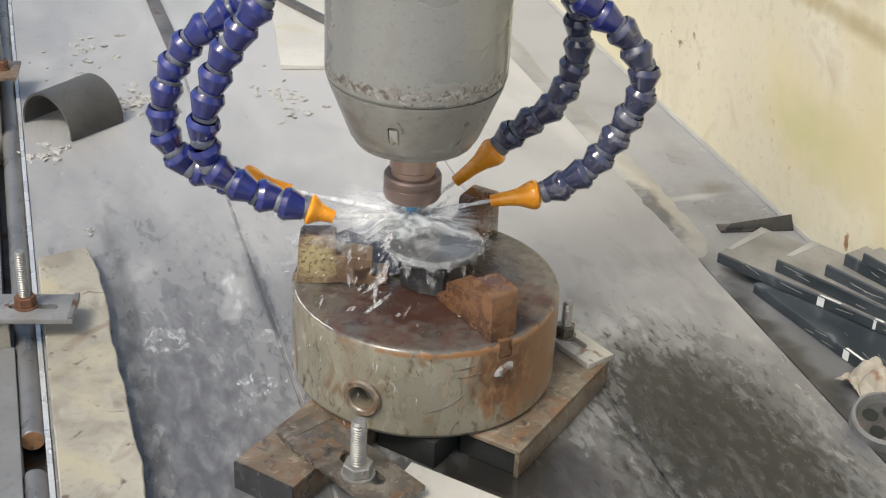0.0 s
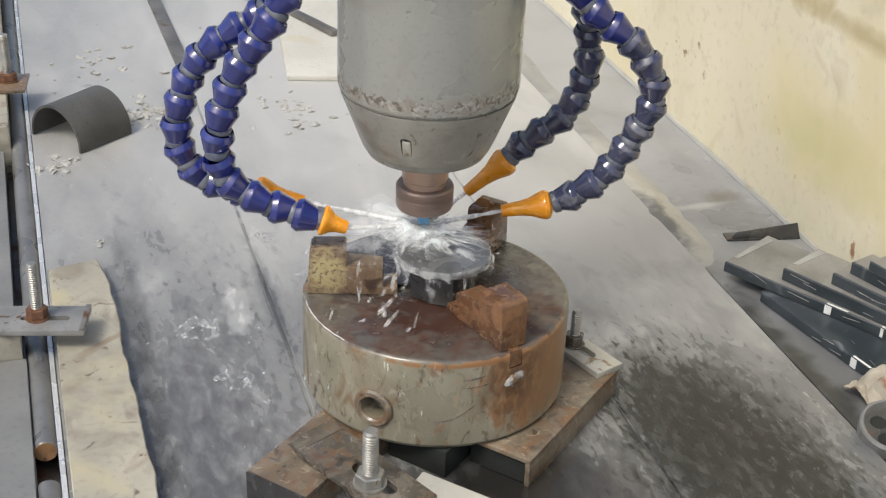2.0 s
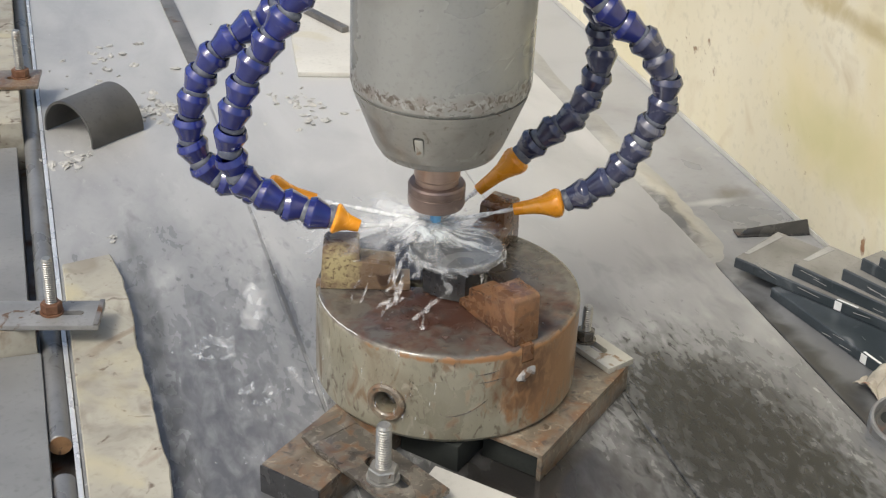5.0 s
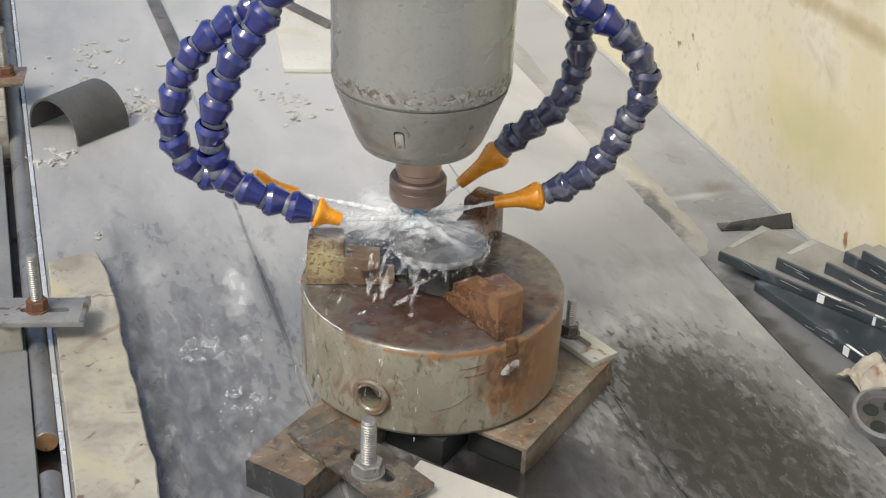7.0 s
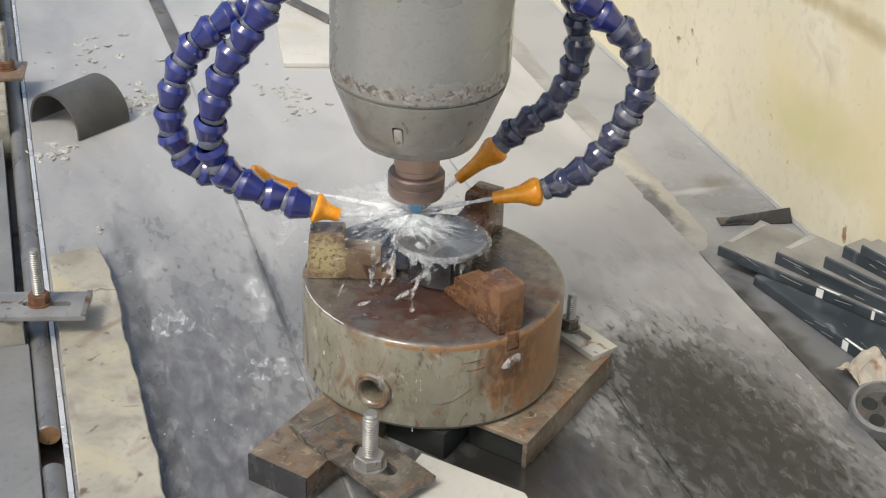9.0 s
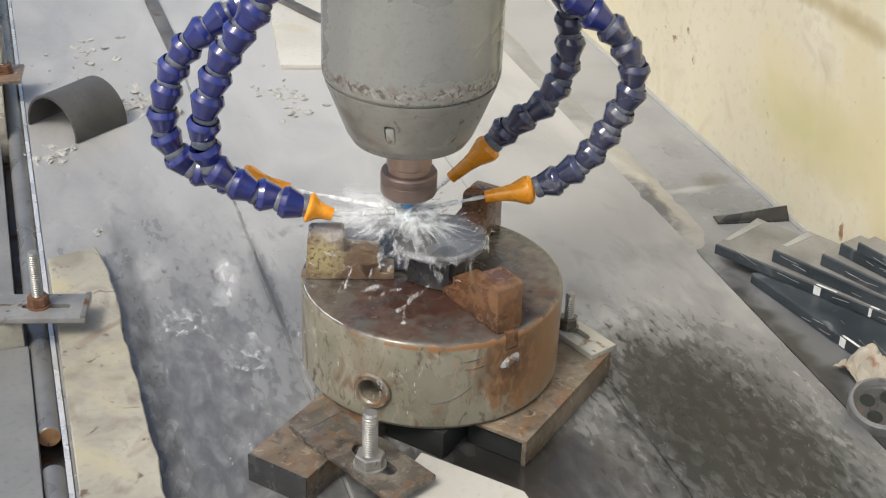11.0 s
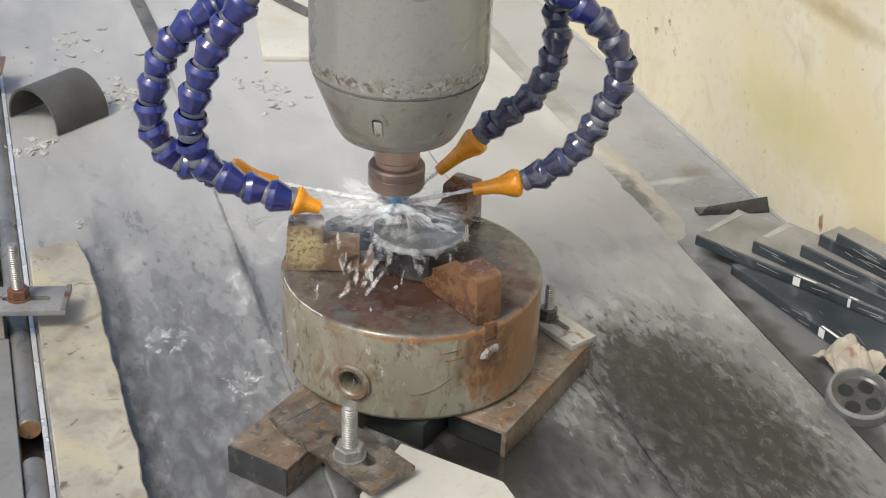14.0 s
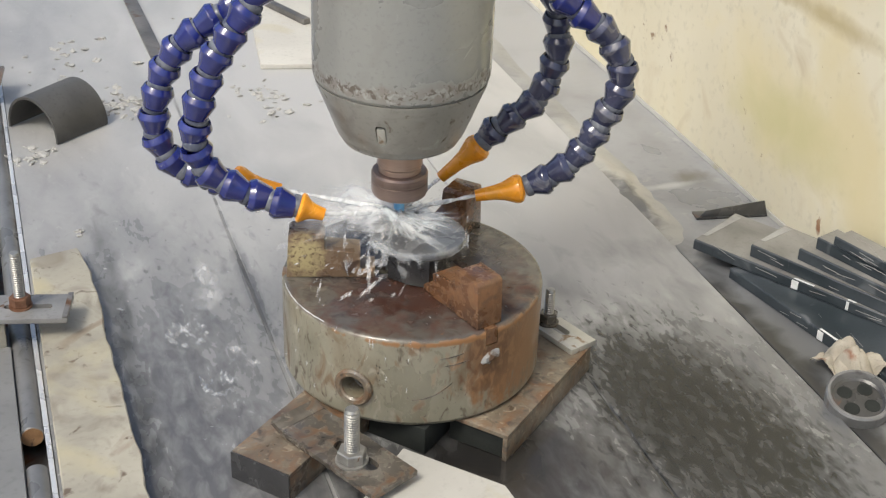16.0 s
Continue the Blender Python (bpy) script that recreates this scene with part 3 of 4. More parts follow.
cutters.append(moved(lathe([(0, 0.05), (0.026, 0.05), (0.026, 0.16), (0, 0.16)], 40), pose(0, 0, 0)))
cutters.append(moved(lathe([(0, 0.10), (0.0135, 0.10), (0.0135, 0.17), (0, 0.17)], 32), pose(0, 0, 0.079, 90, 0, -42.2)))
part("body", carved(blank, cutters), CHUCK_PAINT, chuck, "grey-green cast iron body streaked with rust", 0.5)
ring = lathe([(0.0137, 0.146), (0.0137, 0.1525), (0.0155, 0.1545), (0.020, 0.1545), (0.0225, 0.1525), (0.0225, 0.146)], 40, True)
socket = part("socket_ring", moved(ring, pose(0, 0, 0.079, 90, 0, -42.2)), RUST_PLATE, chuck, "rusty ring round the key socket")
key = lathe([(0, 0.128), (0.0132, 0.128), (0.0132, 0.132), (0.0085, 0.132), (0.0085, 0.129), (0, 0.129)], 4)
part("key_socket", moved(key, pose(0, 0, 0.079, 90, 0, -42.2)), DARK_STEEL, socket)


def jaw(angle, material, label):
    outline = [(0.044, 0.1487), (0.1445, 0.1487), (0.1415, 0.2005), (0.1385, 0.204), (0.104, 0.204), (0.101, 0.2015), (0.1005, 0.184), (0.0605, 0.179), (0.0605, 0.1575), (0.044, 0.1575)]
    bm = joined(prism(outline, -0.0166, 0.0166, 0.0016), prism([(0.05, 0.1295), (0.1496, 0.1295), (0.1496, 0.1486), (0.05, 0.1486)], -0.0074, 0.0074, 0.0008))
    moved(bm, pose(0, 0, 0, 90))
    roughened(bm, 0.0007, 50, angle)
    ob = part("jaw", bm, material, chuck, label)
    ob.matrix_basis = pose(0, 0, 0, 0, 0, angle)
    return ob


jaw(165.0, JAW_YELLOW, "rusty jaw with flaking yellow paint")
jaw(-72.5, JAW_RUST, "brown rusty stepped jaw")
jaw(44.0, JAW_RUST, "brown rusty stepped jaw")
part("screw_end", roughened(moved(lathe([(0, -0.9), (0.6, -0.75), (0.95, -0.25), (1, 0.2), (0.7, 0.7), (0, 0.9)], 20), pose(0.0435, -0.1440, 0.1135, 0, -25, 17) @ Matrix.Diagonal((0.0135, 0.006, 0.0065, 1))), 0.0024, 200), PLATE_GREY, chuck, "grey worn screw end in the jaw slot")

for a0, a1, z0, z1 in ((-94, -83, 0.114, 0.117), (-107, -90, 0.072, 0.092), (-96, -86, 0.124, 0.127)):
    arc = [(0.1501 * math.cos(radians(a0 + (a1 - a0) * k / 10)), 0.1501 * math.sin(radians(a0 + (a1 - a0) * k / 10)), z0 + (z1 - z0) * (k / 10) ** 2) for k in range(11)]
    part("scratch", tube(arc, [0.0002 + 0.0005 * math.sin(math.pi * k / 10) for k in range(11)], 6), CLAMP_STEEL, chuck, "dark curved scratch in the paint")

# ---- the stone being cut ----
STONE, STONE_TOP = (0.005, -0.005), 0.1995
stone = thing("stone_workpiece", "wet black stone disc on a stub held in the jaws", "workpiece", (*STONE, 0))
disc = lathe([(0, 0.188), (0.046, 0.188), (0.0505, 0.1895), (0.0528, 0.192), (0.0530, 0.1965), (0.0520, 0.1988), (0.0495, STONE_TOP), (0.030, STONE_TOP - 0.0008), (0.0, STONE_TOP - 0.001)], 96)
part("disc", roughened(disc, 0.0008, 40, 3.0), DISC_STONE, stone, "dark grey wet turned face")
facets = [((0.0385 + 0.003 * math.sin(2.3 * k)) * math.cos(k * math.pi / 4.5 + 0.5), (0.0385 + 0.003 * math.sin(2.3 * k)) * math.sin(k * math.pi / 4.5 + 0.5)) for k in range(9)]
part("stub", roughened(prism(facets, 0.1495, 0.1885, 0.0012), 0.0008, 60, 7.0), BLACK_STONE, stone, "glossy black faceted stub")


# ---- bolts and clamps ----
def bolt(name, label, at, top, nut_material=None, radius=0.0075):
    """A threaded stud with a hexagon nut and a washer, standing at its place."""
    ob = thing(name, label, "bolt", at, group="clamp bolts")
    prof = [(0, 0)]
    z = 0.0
    while z < top - 0.004:
        prof += [(radius, z), (radius, z + 0.0006), (radius * 0.82, z + 0.0016), (radius * 0.82, z + 0.0020)]
        z += 0.0030
    prof += [(radius * 0.95, top - 0.003), (radius * 0.75, top), (0, top)]
    part("shank", lathe(prof, 20), BOLT_STEEL, ob)
    hexagon = lathe([(0, 0.0025), (radius * 1.75, 0.0025), (radius * 1.9, 0.004), (radius * 1.9, 0.0135), (radius * 1.75, 0.015), (0, 0.015)], 6)
    part("nut", hexagon, nut_material or BOLT_STEEL, ob, "", 0.4)
    part("washer", lathe([(0, 0), (radius * 2.1, 0), (radius * 2.1, 0.0024), (0, 0.0024)], 28), nut_material or BOLT_STEEL, ob)
    return ob


def slotted_plate(length, width, thick, slot0, slot1, slot_width):
    """A strap along +x with a long round-ended slot."""
    solid = box(0, length, -width / 2, width / 2, 0, thick, 0.0012)
    r = slot_width / 2
    ends = [(slot1 - r + r * math.sin(a), r * math.cos(a)) for a in np.linspace(0, math.pi, 9)] + [(slot0 + r - r * math.sin(a), -r * math.cos(a)) for a in np.linspace(0, math.pi, 9)]
    cut = prism(ends, -0.01, 0.03, 0)
    return carved(solid, [cut])


clamp = thing("clamp_strap", "stained bent steel clamp strap holding the chuck base", "clamp", (-0.157, -0.108, 0.0375), -63.5, "clamps on the table")
part("strap", slotted_plate(0.148, 0.062, 0.007, 0.055, 0.118, 0.017), CLAMP_STEEL, clamp)
bent = prism([(0.0, 0.0), (0.0, 0.007), (-0.016, 0.012), (-0.018, 0.006)], -0.031, 0.031, 0.001)
part("bent_tip", moved(bent, pose(0, 0, 0, 90)), CLAMP_STEEL, clamp)
bolt("clamp_bolt", "bright threaded bolt with nut through a clamp strap", (-0.125, -0.193, 0.0447), 0.067, None, 0.0084)

clamp = thing("clamp_plate", "pale zinc clamp plate on the channel end", "clamp", (0.179, 0.006, 0.0358), -70, "clamps on the table")
part("plate", slotted_plate(0.064, 0.040, 0.008, 0.004, 0.036, 0.013), PALE_STEEL, clamp)
bolt("clamp_bolt", "short zinc bolt with nut in a pale clamp plate", (0.178, 0.004, 0.0440), 0.048, CLAMP_STEEL, 0.0062)

clamp = thing("clamp_plate", "grey steel clamp plate with slot beside the table edge", "clamp", (-0.52, 0.224, 0.041), -13, "clamps on the table")
part("plate", slotted_plate(0.147, 0.058, 0.007, 0.068, 0.126, 0.010), PLATE_GREY, clamp)
lip = box(0.141, 0.1475, -0.029, 0.029, 0.0072, 0.0095, 0.001)
part("lip", lip, DARK_STEEL, clamp, "dark worn lip")
bolt("clamp_bolt", "tall bolt with a rusty nut through a clamp plate", (-0.434, 0.2055, 0.048), 0.075, RUSTY_NUT, 0.0068)

clamp = thing("clamp_plate", "rusty brown clamp plate beside the table edge", "clamp", (-0.52, 0.99, 0.040), -8, "clamps on the table")
part("plate", slotted_plate(0.104, 0.075, 0.006, 0.05, 0.09, 0.012), RUST_PLATE, clamp)
bolt("clamp_bolt", "tall brown bolt through a rusty clamp plate", (-0.447, 0.985, 0.046), 0.082, RUSTY_NUT)

# ---- things in the channel beside the table ----
RAIL_X, RAIL_Z, RAIL_R = -0.4398, -0.0070, 0.0132


edge = [(-0.416, -0.60), (-0.416, 0.374), (-0.353, 0.389), (-0.343, 0.33), (-0.338, 0.23), (-0.3405, 0.15), (-0.336, 0.12), (-0.3385, 0.10), (-0.334, 0.06), (-0.335, -0.04), (-0.330, -0.09), (-0.334, -0.14), (-0.322, -0.25), (-0.325, -0.60)]
fine_edge = []
for (xa, ya), (xb, yb) in zip(edge, edge[1:] + edge[:1]):
    steps = max(1, int(math.hypot(xb - xa, yb - ya) / 0.012))
    for k in range(steps):
        x, y = xa + (xb - xa) * k / steps, ya + (yb - ya) * k / steps
        if x > -0.41:
            x += 0.0022 * noise.noise(Vector((x * 60, y * 60, 0.3)))
        fine_edge.append((x, y))
slab = prism(fine_edge, 0.0005, 0.019, 0.0015, 1)
tagged(part("stone_offcut", slab, CREAM_STONE, None, "long cream limestone offcut with a broken edge on the table"), category="stone slab")

tagged(part("stone_block", roughened(box(-0.72, -0.452, -0.9, 0.185, -0.044, 0.006, 0.003), 0.001, 20), GREY_STONE, None, "grey stone block in the channel beside the table"), category="stone block")
tagged(part("stone_block", roughened(box(-0.72, -0.463, 0.245, 0.80, -0.044, 0.002, 0.003), 0.001, 20, 4), GREY_STONE, None, "long grey stone block in the side channel"), category="stone block")
tagged(part("wood_block", box(-0.56, -0.456, 0.187, 0.232, -0.044, 0.040, 0.002), CREAM_STONE, None, "pale yellow packing block under a clamp plate"), category="packing block")
tagged(part("stone_block", box(-0.56, -0.452, 0.81, 1.6, -0.044, 0.038, 0.003), CREAM_STONE, None, "cream stone block under the rusty clamp"), category="stone block")
for y0, y1, label in ((0.010, 1.60, "ground steel round rail with a rusty cut end"), (-0.80, -0.058, "ground steel round rail lying in the side channel")):
    rail = thing("round_rail", label, "rail", (RAIL_X, y0, RAIL_Z), 0, "round rails beside the table")
    part("bar", moved(lathe([(0, 0.0), (RAIL_R - 0.001, 0.0), (RAIL_R, 0.001), (RAIL_R, y1 - y0), (0, y1 - y0)], 40), pose(0, 0, 0, -90)), RAIL_STEEL, rail)
    for end in (-0.0008, y1 - y0 + 0.0002):
        part("cut_end", moved(lathe([(0, 0), (RAIL_R - 0.0012, 0), (RAIL_R - 0.0012, 0.0006), (0, 0.0006)], 32), pose(0, end, 0, -90)), PLUG_RUST, rail, "rusty sawn end")

# ---- curved shell, bars and slabs at the back of the table ----
def arch(length, ra, rb, thick, a0, a1):
    bm = bmesh.new()
    n = 36
    rows = []
    for y, r in ((0, ra), (length, rb)):
        for rr in (r, r - thick):
            rows.append([bm.verts.new((rr * math.cos(a0 + (a1 - a0) * k / n), y, rr * math.sin(a0 + (a1 - a0) * k / n))) for k in range(n + 1)])
    fo, fi, bo, bi = rows
    for k in range(n):
        bm.faces.new((fo[k], fo[k + 1], bo[k + 1], bo[k]))
        bm.faces.new((fi[k], bi[k], bi[k + 1], fi[k + 1]))
        bm.faces.new((fo[k], fi[k], fi[k + 1], fo[k + 1]))
        bm.faces.new((bo[k], bo[k + 1], bi[k + 1], bi[k]))
    for k in (0, n):
        bm.faces.new((fo[k], bo[k], bi[k], fi[k]))
    return bm


shell = part("curved_shell", moved(arch(0.105, 0.058, 0.060, 0.004, radians(-6), radians(186)), pose(-0.383, 0.812, 0.0075, 0, 0, -53)), PIPE_DARK, None, "dark grey half-round shell lying on the table")
tagged(shell, category="curved shell")
far_slab = prism([(0.029, 1.005), (0.40, 0.92), (0.44, 1.75), (0.13, 1.80), (0.074, 1.33), (0.051, 1.17)], 0.0005, 0.010, 0.002)
tagged(part("marble_slab", far_slab, WHITE_MARBLE, None, "white marble slab at the far end of the table"), category="marble slab")
tagged(part("steel_bar", moved(box(-0.013, 0.013, -0.30, 0.42, 0.0005, 0.007, 0.002), pose(-0.150, 1.40, 0, 0, 0, 1.5)), DARK_STEEL, None, "dark flat steel bar lying on the table"), category="steel bar")
tagged(part("steel_bar", moved(box(-0.008, 0.008, -0.02, 0.32, 0.0, 0.012, 0.002), pose(0.152, 1.205, 0.0105, 0, 0, 22)), DARK_STEEL, None, "short dark steel bar on the marble slab"), category="steel bar")
front = prism([(-0.061, -0.168), (0.023, -0.258), (0.04, -0.42), (-0.20, -0.42), (-0.125, -0.235)], 0.0005, 0.029, 0.002)
tagged(part("marble_offcut", roughened(front, 0.001, 20), WHITE_MARBLE, None, "white marble offcut under the clamp strap"), category="marble slab")

# ---- ledge: silt, flap, tiles, rag, round cap ----
def silt_height(x, y):
    w = 0.028 + 0.006 * noise.noise(Vector((3.0, y * 5, 0)))
    d = (x - 0.474 - 0.004 * noise.noise(Vector((9.0, y * 6, 0)))) / w
    return -0.0098 + (0.0085 + 0.0040 * math.exp(-((y - 0.40) / 0.12) ** 2)) * math.exp(-d * d) * (0.9 + 0.18 * noise.noise(Vector((x * 40, y * 12, 1))) + 0.5 * noise.noise(Vector((x * 60, y * 30, 1))) * math.exp(-((y - 0.38) / 0.14) ** 2)) * min(1.0, max(0.0, (y - 0.20) * 9))


tagged(part("silt_ridge", sheet(0.405, 0.545, 0.10, 2.5, 34, 420, silt_height), SILT, None, "ridge of pale dried stone silt along the ledge"), category="silt", kind="stuff")
flap = prism([(0.0, 0.0), (0.016, 0.013), (0.108, 0.024), (0.112, 0.0)], -0.004, 0.0, 0.0008)
tagged(part("metal_flap", moved(joined(moved(flap, pose(0, 0, 0, 68)), moved(box(0.0, 0.11, -0.001, 0.022, 0, 0.003, 0.001), pose(0, 0, 0))), pose(0.537, 0.285, -0.0075, 0, 0, -9)), BLACKENED, None, "bent dark metal flap on the ledge"), category="metal flap")


def tile(x, y, z, length, width, thick, turn, tilt, label, marks=(), dusty=True, streak=0.0):
    """A long slate strip, its far end at x, y; it runs towards the camera's side."""
    ob = thing("slate_tile", label, "stone tile", group="stacked slate tiles")
    ob.matrix_basis = pose(x, y, z, 0, tilt, turn)
    part("slab", roughened(box(0, length, 0, width, 0, thick, 0.0012, 1), 0.0005, 30, x * 10), SLATE, ob)
    if dusty:
        part("dusty_face", box(0.002, length - 0.002, 0.002, width - 0.002, thick + 0.0002, thick + 0.0008, 0), SLATE_TOP, ob, "dusty grey upper face")
    if streak:
        # Pale strip that paints a wet highlight along the tile's far edge.
        part("chalk_streak", prism([(0.003, 0.018), (0.010, 0.020), (0.016, streak), (0.004, streak)], thick + 0.0010, thick + 0.0014, 0), STREAK, ob, "pale strip painted as a wet highlight")
    rnd = random.Random(int(x * 1000))
    for _ in range(3):
        a, c, along = rnd.uniform(0.01, length * 0.6), rnd.uniform(0.003, min(0.03, width * 0.6)), rnd.uniform(0.008, 0.05)
        part("scratch", moved(box(0, along, 0, 0.0004, thick + 0.0009, thick + 0.0012, 0), pose(a, c, 0, 0, 0, rnd.uniform(-25, 12))), STREAK, ob, "pale scratch")
    for _ in range(4):
        a, along, up = rnd.uniform(0.01, length * 0.7), rnd.uniform(0.010, 0.045), rnd.uniform(0.003, thick - 0.003)
        part("scratch", moved(box(0, along, -0.0007, -0.0002, 0, 0.0006, 0), pose(a, 0, up, 0, rnd.uniform(-8, 8), 0)), STREAK, ob, "pale scratch")
    for at, w in marks:
        part("chalk_mark", joined(box(at, at + w, -0.0006, 0, 0.002, thick - 0.001, 0), box(at + w * 0.2, at + w * 3.2, 0.0, 0.0035, thick + 0.0009, thick + 0.0013, 0)), TAPE, ob, "white chalk mark")
    return ob


tile(0.500, 0.120, -0.0078, 0.42, 0.12, 0.0158, -79, 0, "dark slate tile at the bottom of a stack", [(0.175, 0.010)], False)
tile(0.474, 0.181, 0.0085, 0.40, 0.112, 0.0155, -60, 0, "dark slate tile with dusty top and chalk marks", [(0.155, 0.010), (0.235, 0.004)], True, 0.102)
tile(0.525, 0.116, 0.0245, 0.38, 0.085, 0.0185, -63, 0, "dark slate tile with a dusty grey top", (), True, 0.078)
tile(0.564, 0.062, 0.0435, 0.22, 0.060, 0.0175, -67, 0, "dark slate tile in a stack, dusty top")
tile(0.584, 0.054, 0.0615, 0.14, 0.042, 0.0175, -71, 0, "narrow dark slate tile on top of the stack")
tile(0.592, 0.029, 0.0795, 0.10, 0.034, 0.0130, -73, 0, "thin dark slate strip on the stack")

cloth = sheet(-0.040, 0.040, -0.045, 0.045, 56, 60, lambda x, y: 0.003 + 0.030 * abs(noise.noise(Vector((x * 26, y * 22, 2)))) + 0.007 * abs(noise.noise(Vector((x * 80, y * 60, 4)))) + 0.022 * math.exp(-((x / 0.024) ** 2 + (y / 0.03) ** 2)))
for v in cloth.verts:
    v.co.x += 0.014 * noise.noise(Vector((v.co.x * 25, v.co.y * 25, 5)))
    v.co.y += 0.014 * noise.noise(Vector((v.co.x * 25, v.co.y * 25, 8)))
rag = tagged(part("rag", moved(cloth, pose(0.531, -0.128, -0.0078, 0, 0, 20) @ Matrix.Diagonal((0.72, 0.80, 1.15, 1))), RAG, None, "crumpled cream cotton rag with rust stains"), category="rag")
rag.modifiers.new("thickness", "SOLIDIFY").thickness = 0.0015

cap = thing("pulley_wheel", "dark grey dished pulley wheel lying on the ledge", "pulley", (0.494, -0.202, 0.006))
cap.matrix_basis = pose(0.494, -0.202, 0.006, 14, -8, 0) @ Matrix.Diagonal((0.93, 0.93, 0.93, 1))
part("rim", lathe([(0.030, -0.008), (0.040, -0.008), (0.042, -0.004), (0.042, 0.012), (0.040, 0.0145), (0.037, 0.0145), (0.0355, 0.012), (0.033, 0.004)], 56, True), RAIL_STEEL, cap)
part("dish", lathe([(0, 0.004), (0.030, 0.004), (0.034, 0.006), (0.034, -0.006), (0, -0.006)], 48), BLACKENED, cap)
for k in range(4):
    part("recess", moved(lathe([(0, 0.0042), (0.0088, 0.0042), (0.0096, 0.0047), (0.0100, 0.0040), (0.0100, 0.0026), (0, 0.0026)], 24), pose(0.019 * math.cos(k * 1.5708 + 0.6), 0.019 * math.sin(k * 1.5708 + 0.6), 0)), HOLLOW, cap)

copy_thing(cap, pose(0.570, -0.262, 0.006, 12, -6, 60))

wire = tube([(0.515, 0.085, -0.006), (0.520, 0.074, 0.001), (0.521, 0.064, 0.004), (0.519, 0.052, -0.004)], [0.0009, 0.0011, 0.0011, 0.0008], 8)
tagged(part("wire_offcut", wire, TAPE, None, "short bent white wire offcut beside the tiles"), category="wire")

# ---- stone chips on the table ----
def chips(spots):
    bm = bmesh.new()
    for cx, cy, spread, count, size in spots:
        for _ in range(count):
            x, y = random.gauss(cx, spread), random.gauss(cy, spread * 1.3)
            s = size * random.uniform(0.4, 1.3)
            got = bmesh.ops.create_icosphere(bm, subdivisions=2, radius=1)["verts"]
            m = Matrix.Translation((x, y, 0.0006 + s * 0.10)) @ Euler((random.uniform(-.3, .3), random.uniform(-.3, .3), random.uniform(0, 6))).to_matrix().to_4x4() @ Matrix.Diagonal((s, s * random.uniform(0.35, 0.9), s * 0.30, 1))
            k = random.uniform(0, 90)
            for v in got:
                v.co = m @ (v.co * (1 + 0.9 * noise.noise(v.co * 1.6 + Vector((k, 0, 0)))))
    return bm


spots = [(-0.235, 0.90, 0.024, 44, 0.0085), (-0.385, 0.74, 0.022, 40, 0.0065), (-0.30, 1.13, 0.05, 26, 0.0075), (0.02, 0.85, 0.03, 20, 0.007), (0.0, 0.905, 0.02, 14, 0.006), (-0.34, 0.465, 0.008, 4, 0.005), (0.0, 1.2, 0.2, 20, 0.004), (-0.03, 0.92, 0.01, 5, 0.006)]
tagged(part("stone_chips", chips(spots), CHIP, None, "pale broken stone chips scattered on the table", 0.3), category="stone chips", kind="stuff")

# ---- spindle ----
AXIS = (-0.0145, 0.0420)
spindle = thing("spindle_head", "grey milling spindle with a brown collet nut above the chuck", "spindle", (*AXIS, 0))
part("housing", lathe([(0.0, 0.372), (0.0945, 0.372), (0.0975, 0.376), (0.0985, 0.381), (0.0985, 0.90), (0.096, 0.905), (0, 0.905)], 96), SPINDLE_PAINT, spindle, "pale grey painted cylinder")
cone = lathe([(0, 0.296), (0.060, 0.296), (0.0655, 0.298), (0.068, 0.302), (0.0685, 0.307), (0.0715, 0.3075), (0.0955, 0.3685), (0.0960, 0.3715), (0, 0.3715)], 96)
slots = [moved(joined(box(0.0762, 0.12, -0.006, 0.006, 0.319, 0.345, 0.0045, 3)), pose(0, 0, 0, 0, 0, a)) for a in (-122, -22, 68, 158)]
nose = part("cone", carved(cone, slots), SHADED_CONE, spindle, "stained grey tapered nose with slots, shade painted in", 0.45)
for a in (-122, -22, 68, 158):
    part("vent_insert", moved(moved(box(-0.003, 0.003, -0.0052, 0.0052, -0.0118, 0.0118, 0.003, 2), pose(0.0782, 0, 0.331, 0, 21)), pose(0, 0, 0, 0, 0, a)), PALE_STEEL, nose)
part("neck", lathe([(0, 0.250), (0.0245, 0.250), (0.0245, 0.262), (0.026, 0.264), (0.026, 0.298), (0, 0.298)], 56), NECK, spindle, "copper-brown shaft")
part("collet_nut", lathe([(0.008, 0.2255), (0.028, 0.2255), (0.0312, 0.2275), (0.0325, 0.231), (0.0325, 0.243), (0.0318, 0.2436), (0.0318, 0.2446), (0.0325, 0.2452), (0.0325, 0.253), (0.031, 0.2555), (0.025, 0.256), (0.0245, 0.2535), (0.008, 0.2535)], 64, True), COLLET, spindle, "brown rusty collet nut")
part("cutter", lathe([(0, 0.1975), (0.0062, 0.1975), (0.0062, 0.228), (0, 0.228)], 24), TOOL_BLUE, spindle, "blue cutter shank")


# ---- coolant hoses ----
SEGMENT = lathe([(0.0112, 0.0060), (0.0128, 0.0036), (0.0142, 0.0010), (0.0150, -0.0006), (0.0160, -0.0006), (0.0166, 0.0004), (0.0188, 0.0056), (0.0188, 0.0070), (0.0174, 0.0108), (0.0134, 0.0214), (0.0125, 0.0246), (0.0114, 0.0260)], 24)
SOCKET_BALL = lathe([(0.0100, 0.0205), (0.0122, 0.0222), (0.0131, 0.0245), (0.0133, 0.0272), (0.0128, 0.0300), (0.0105, 0.0318)], 20)
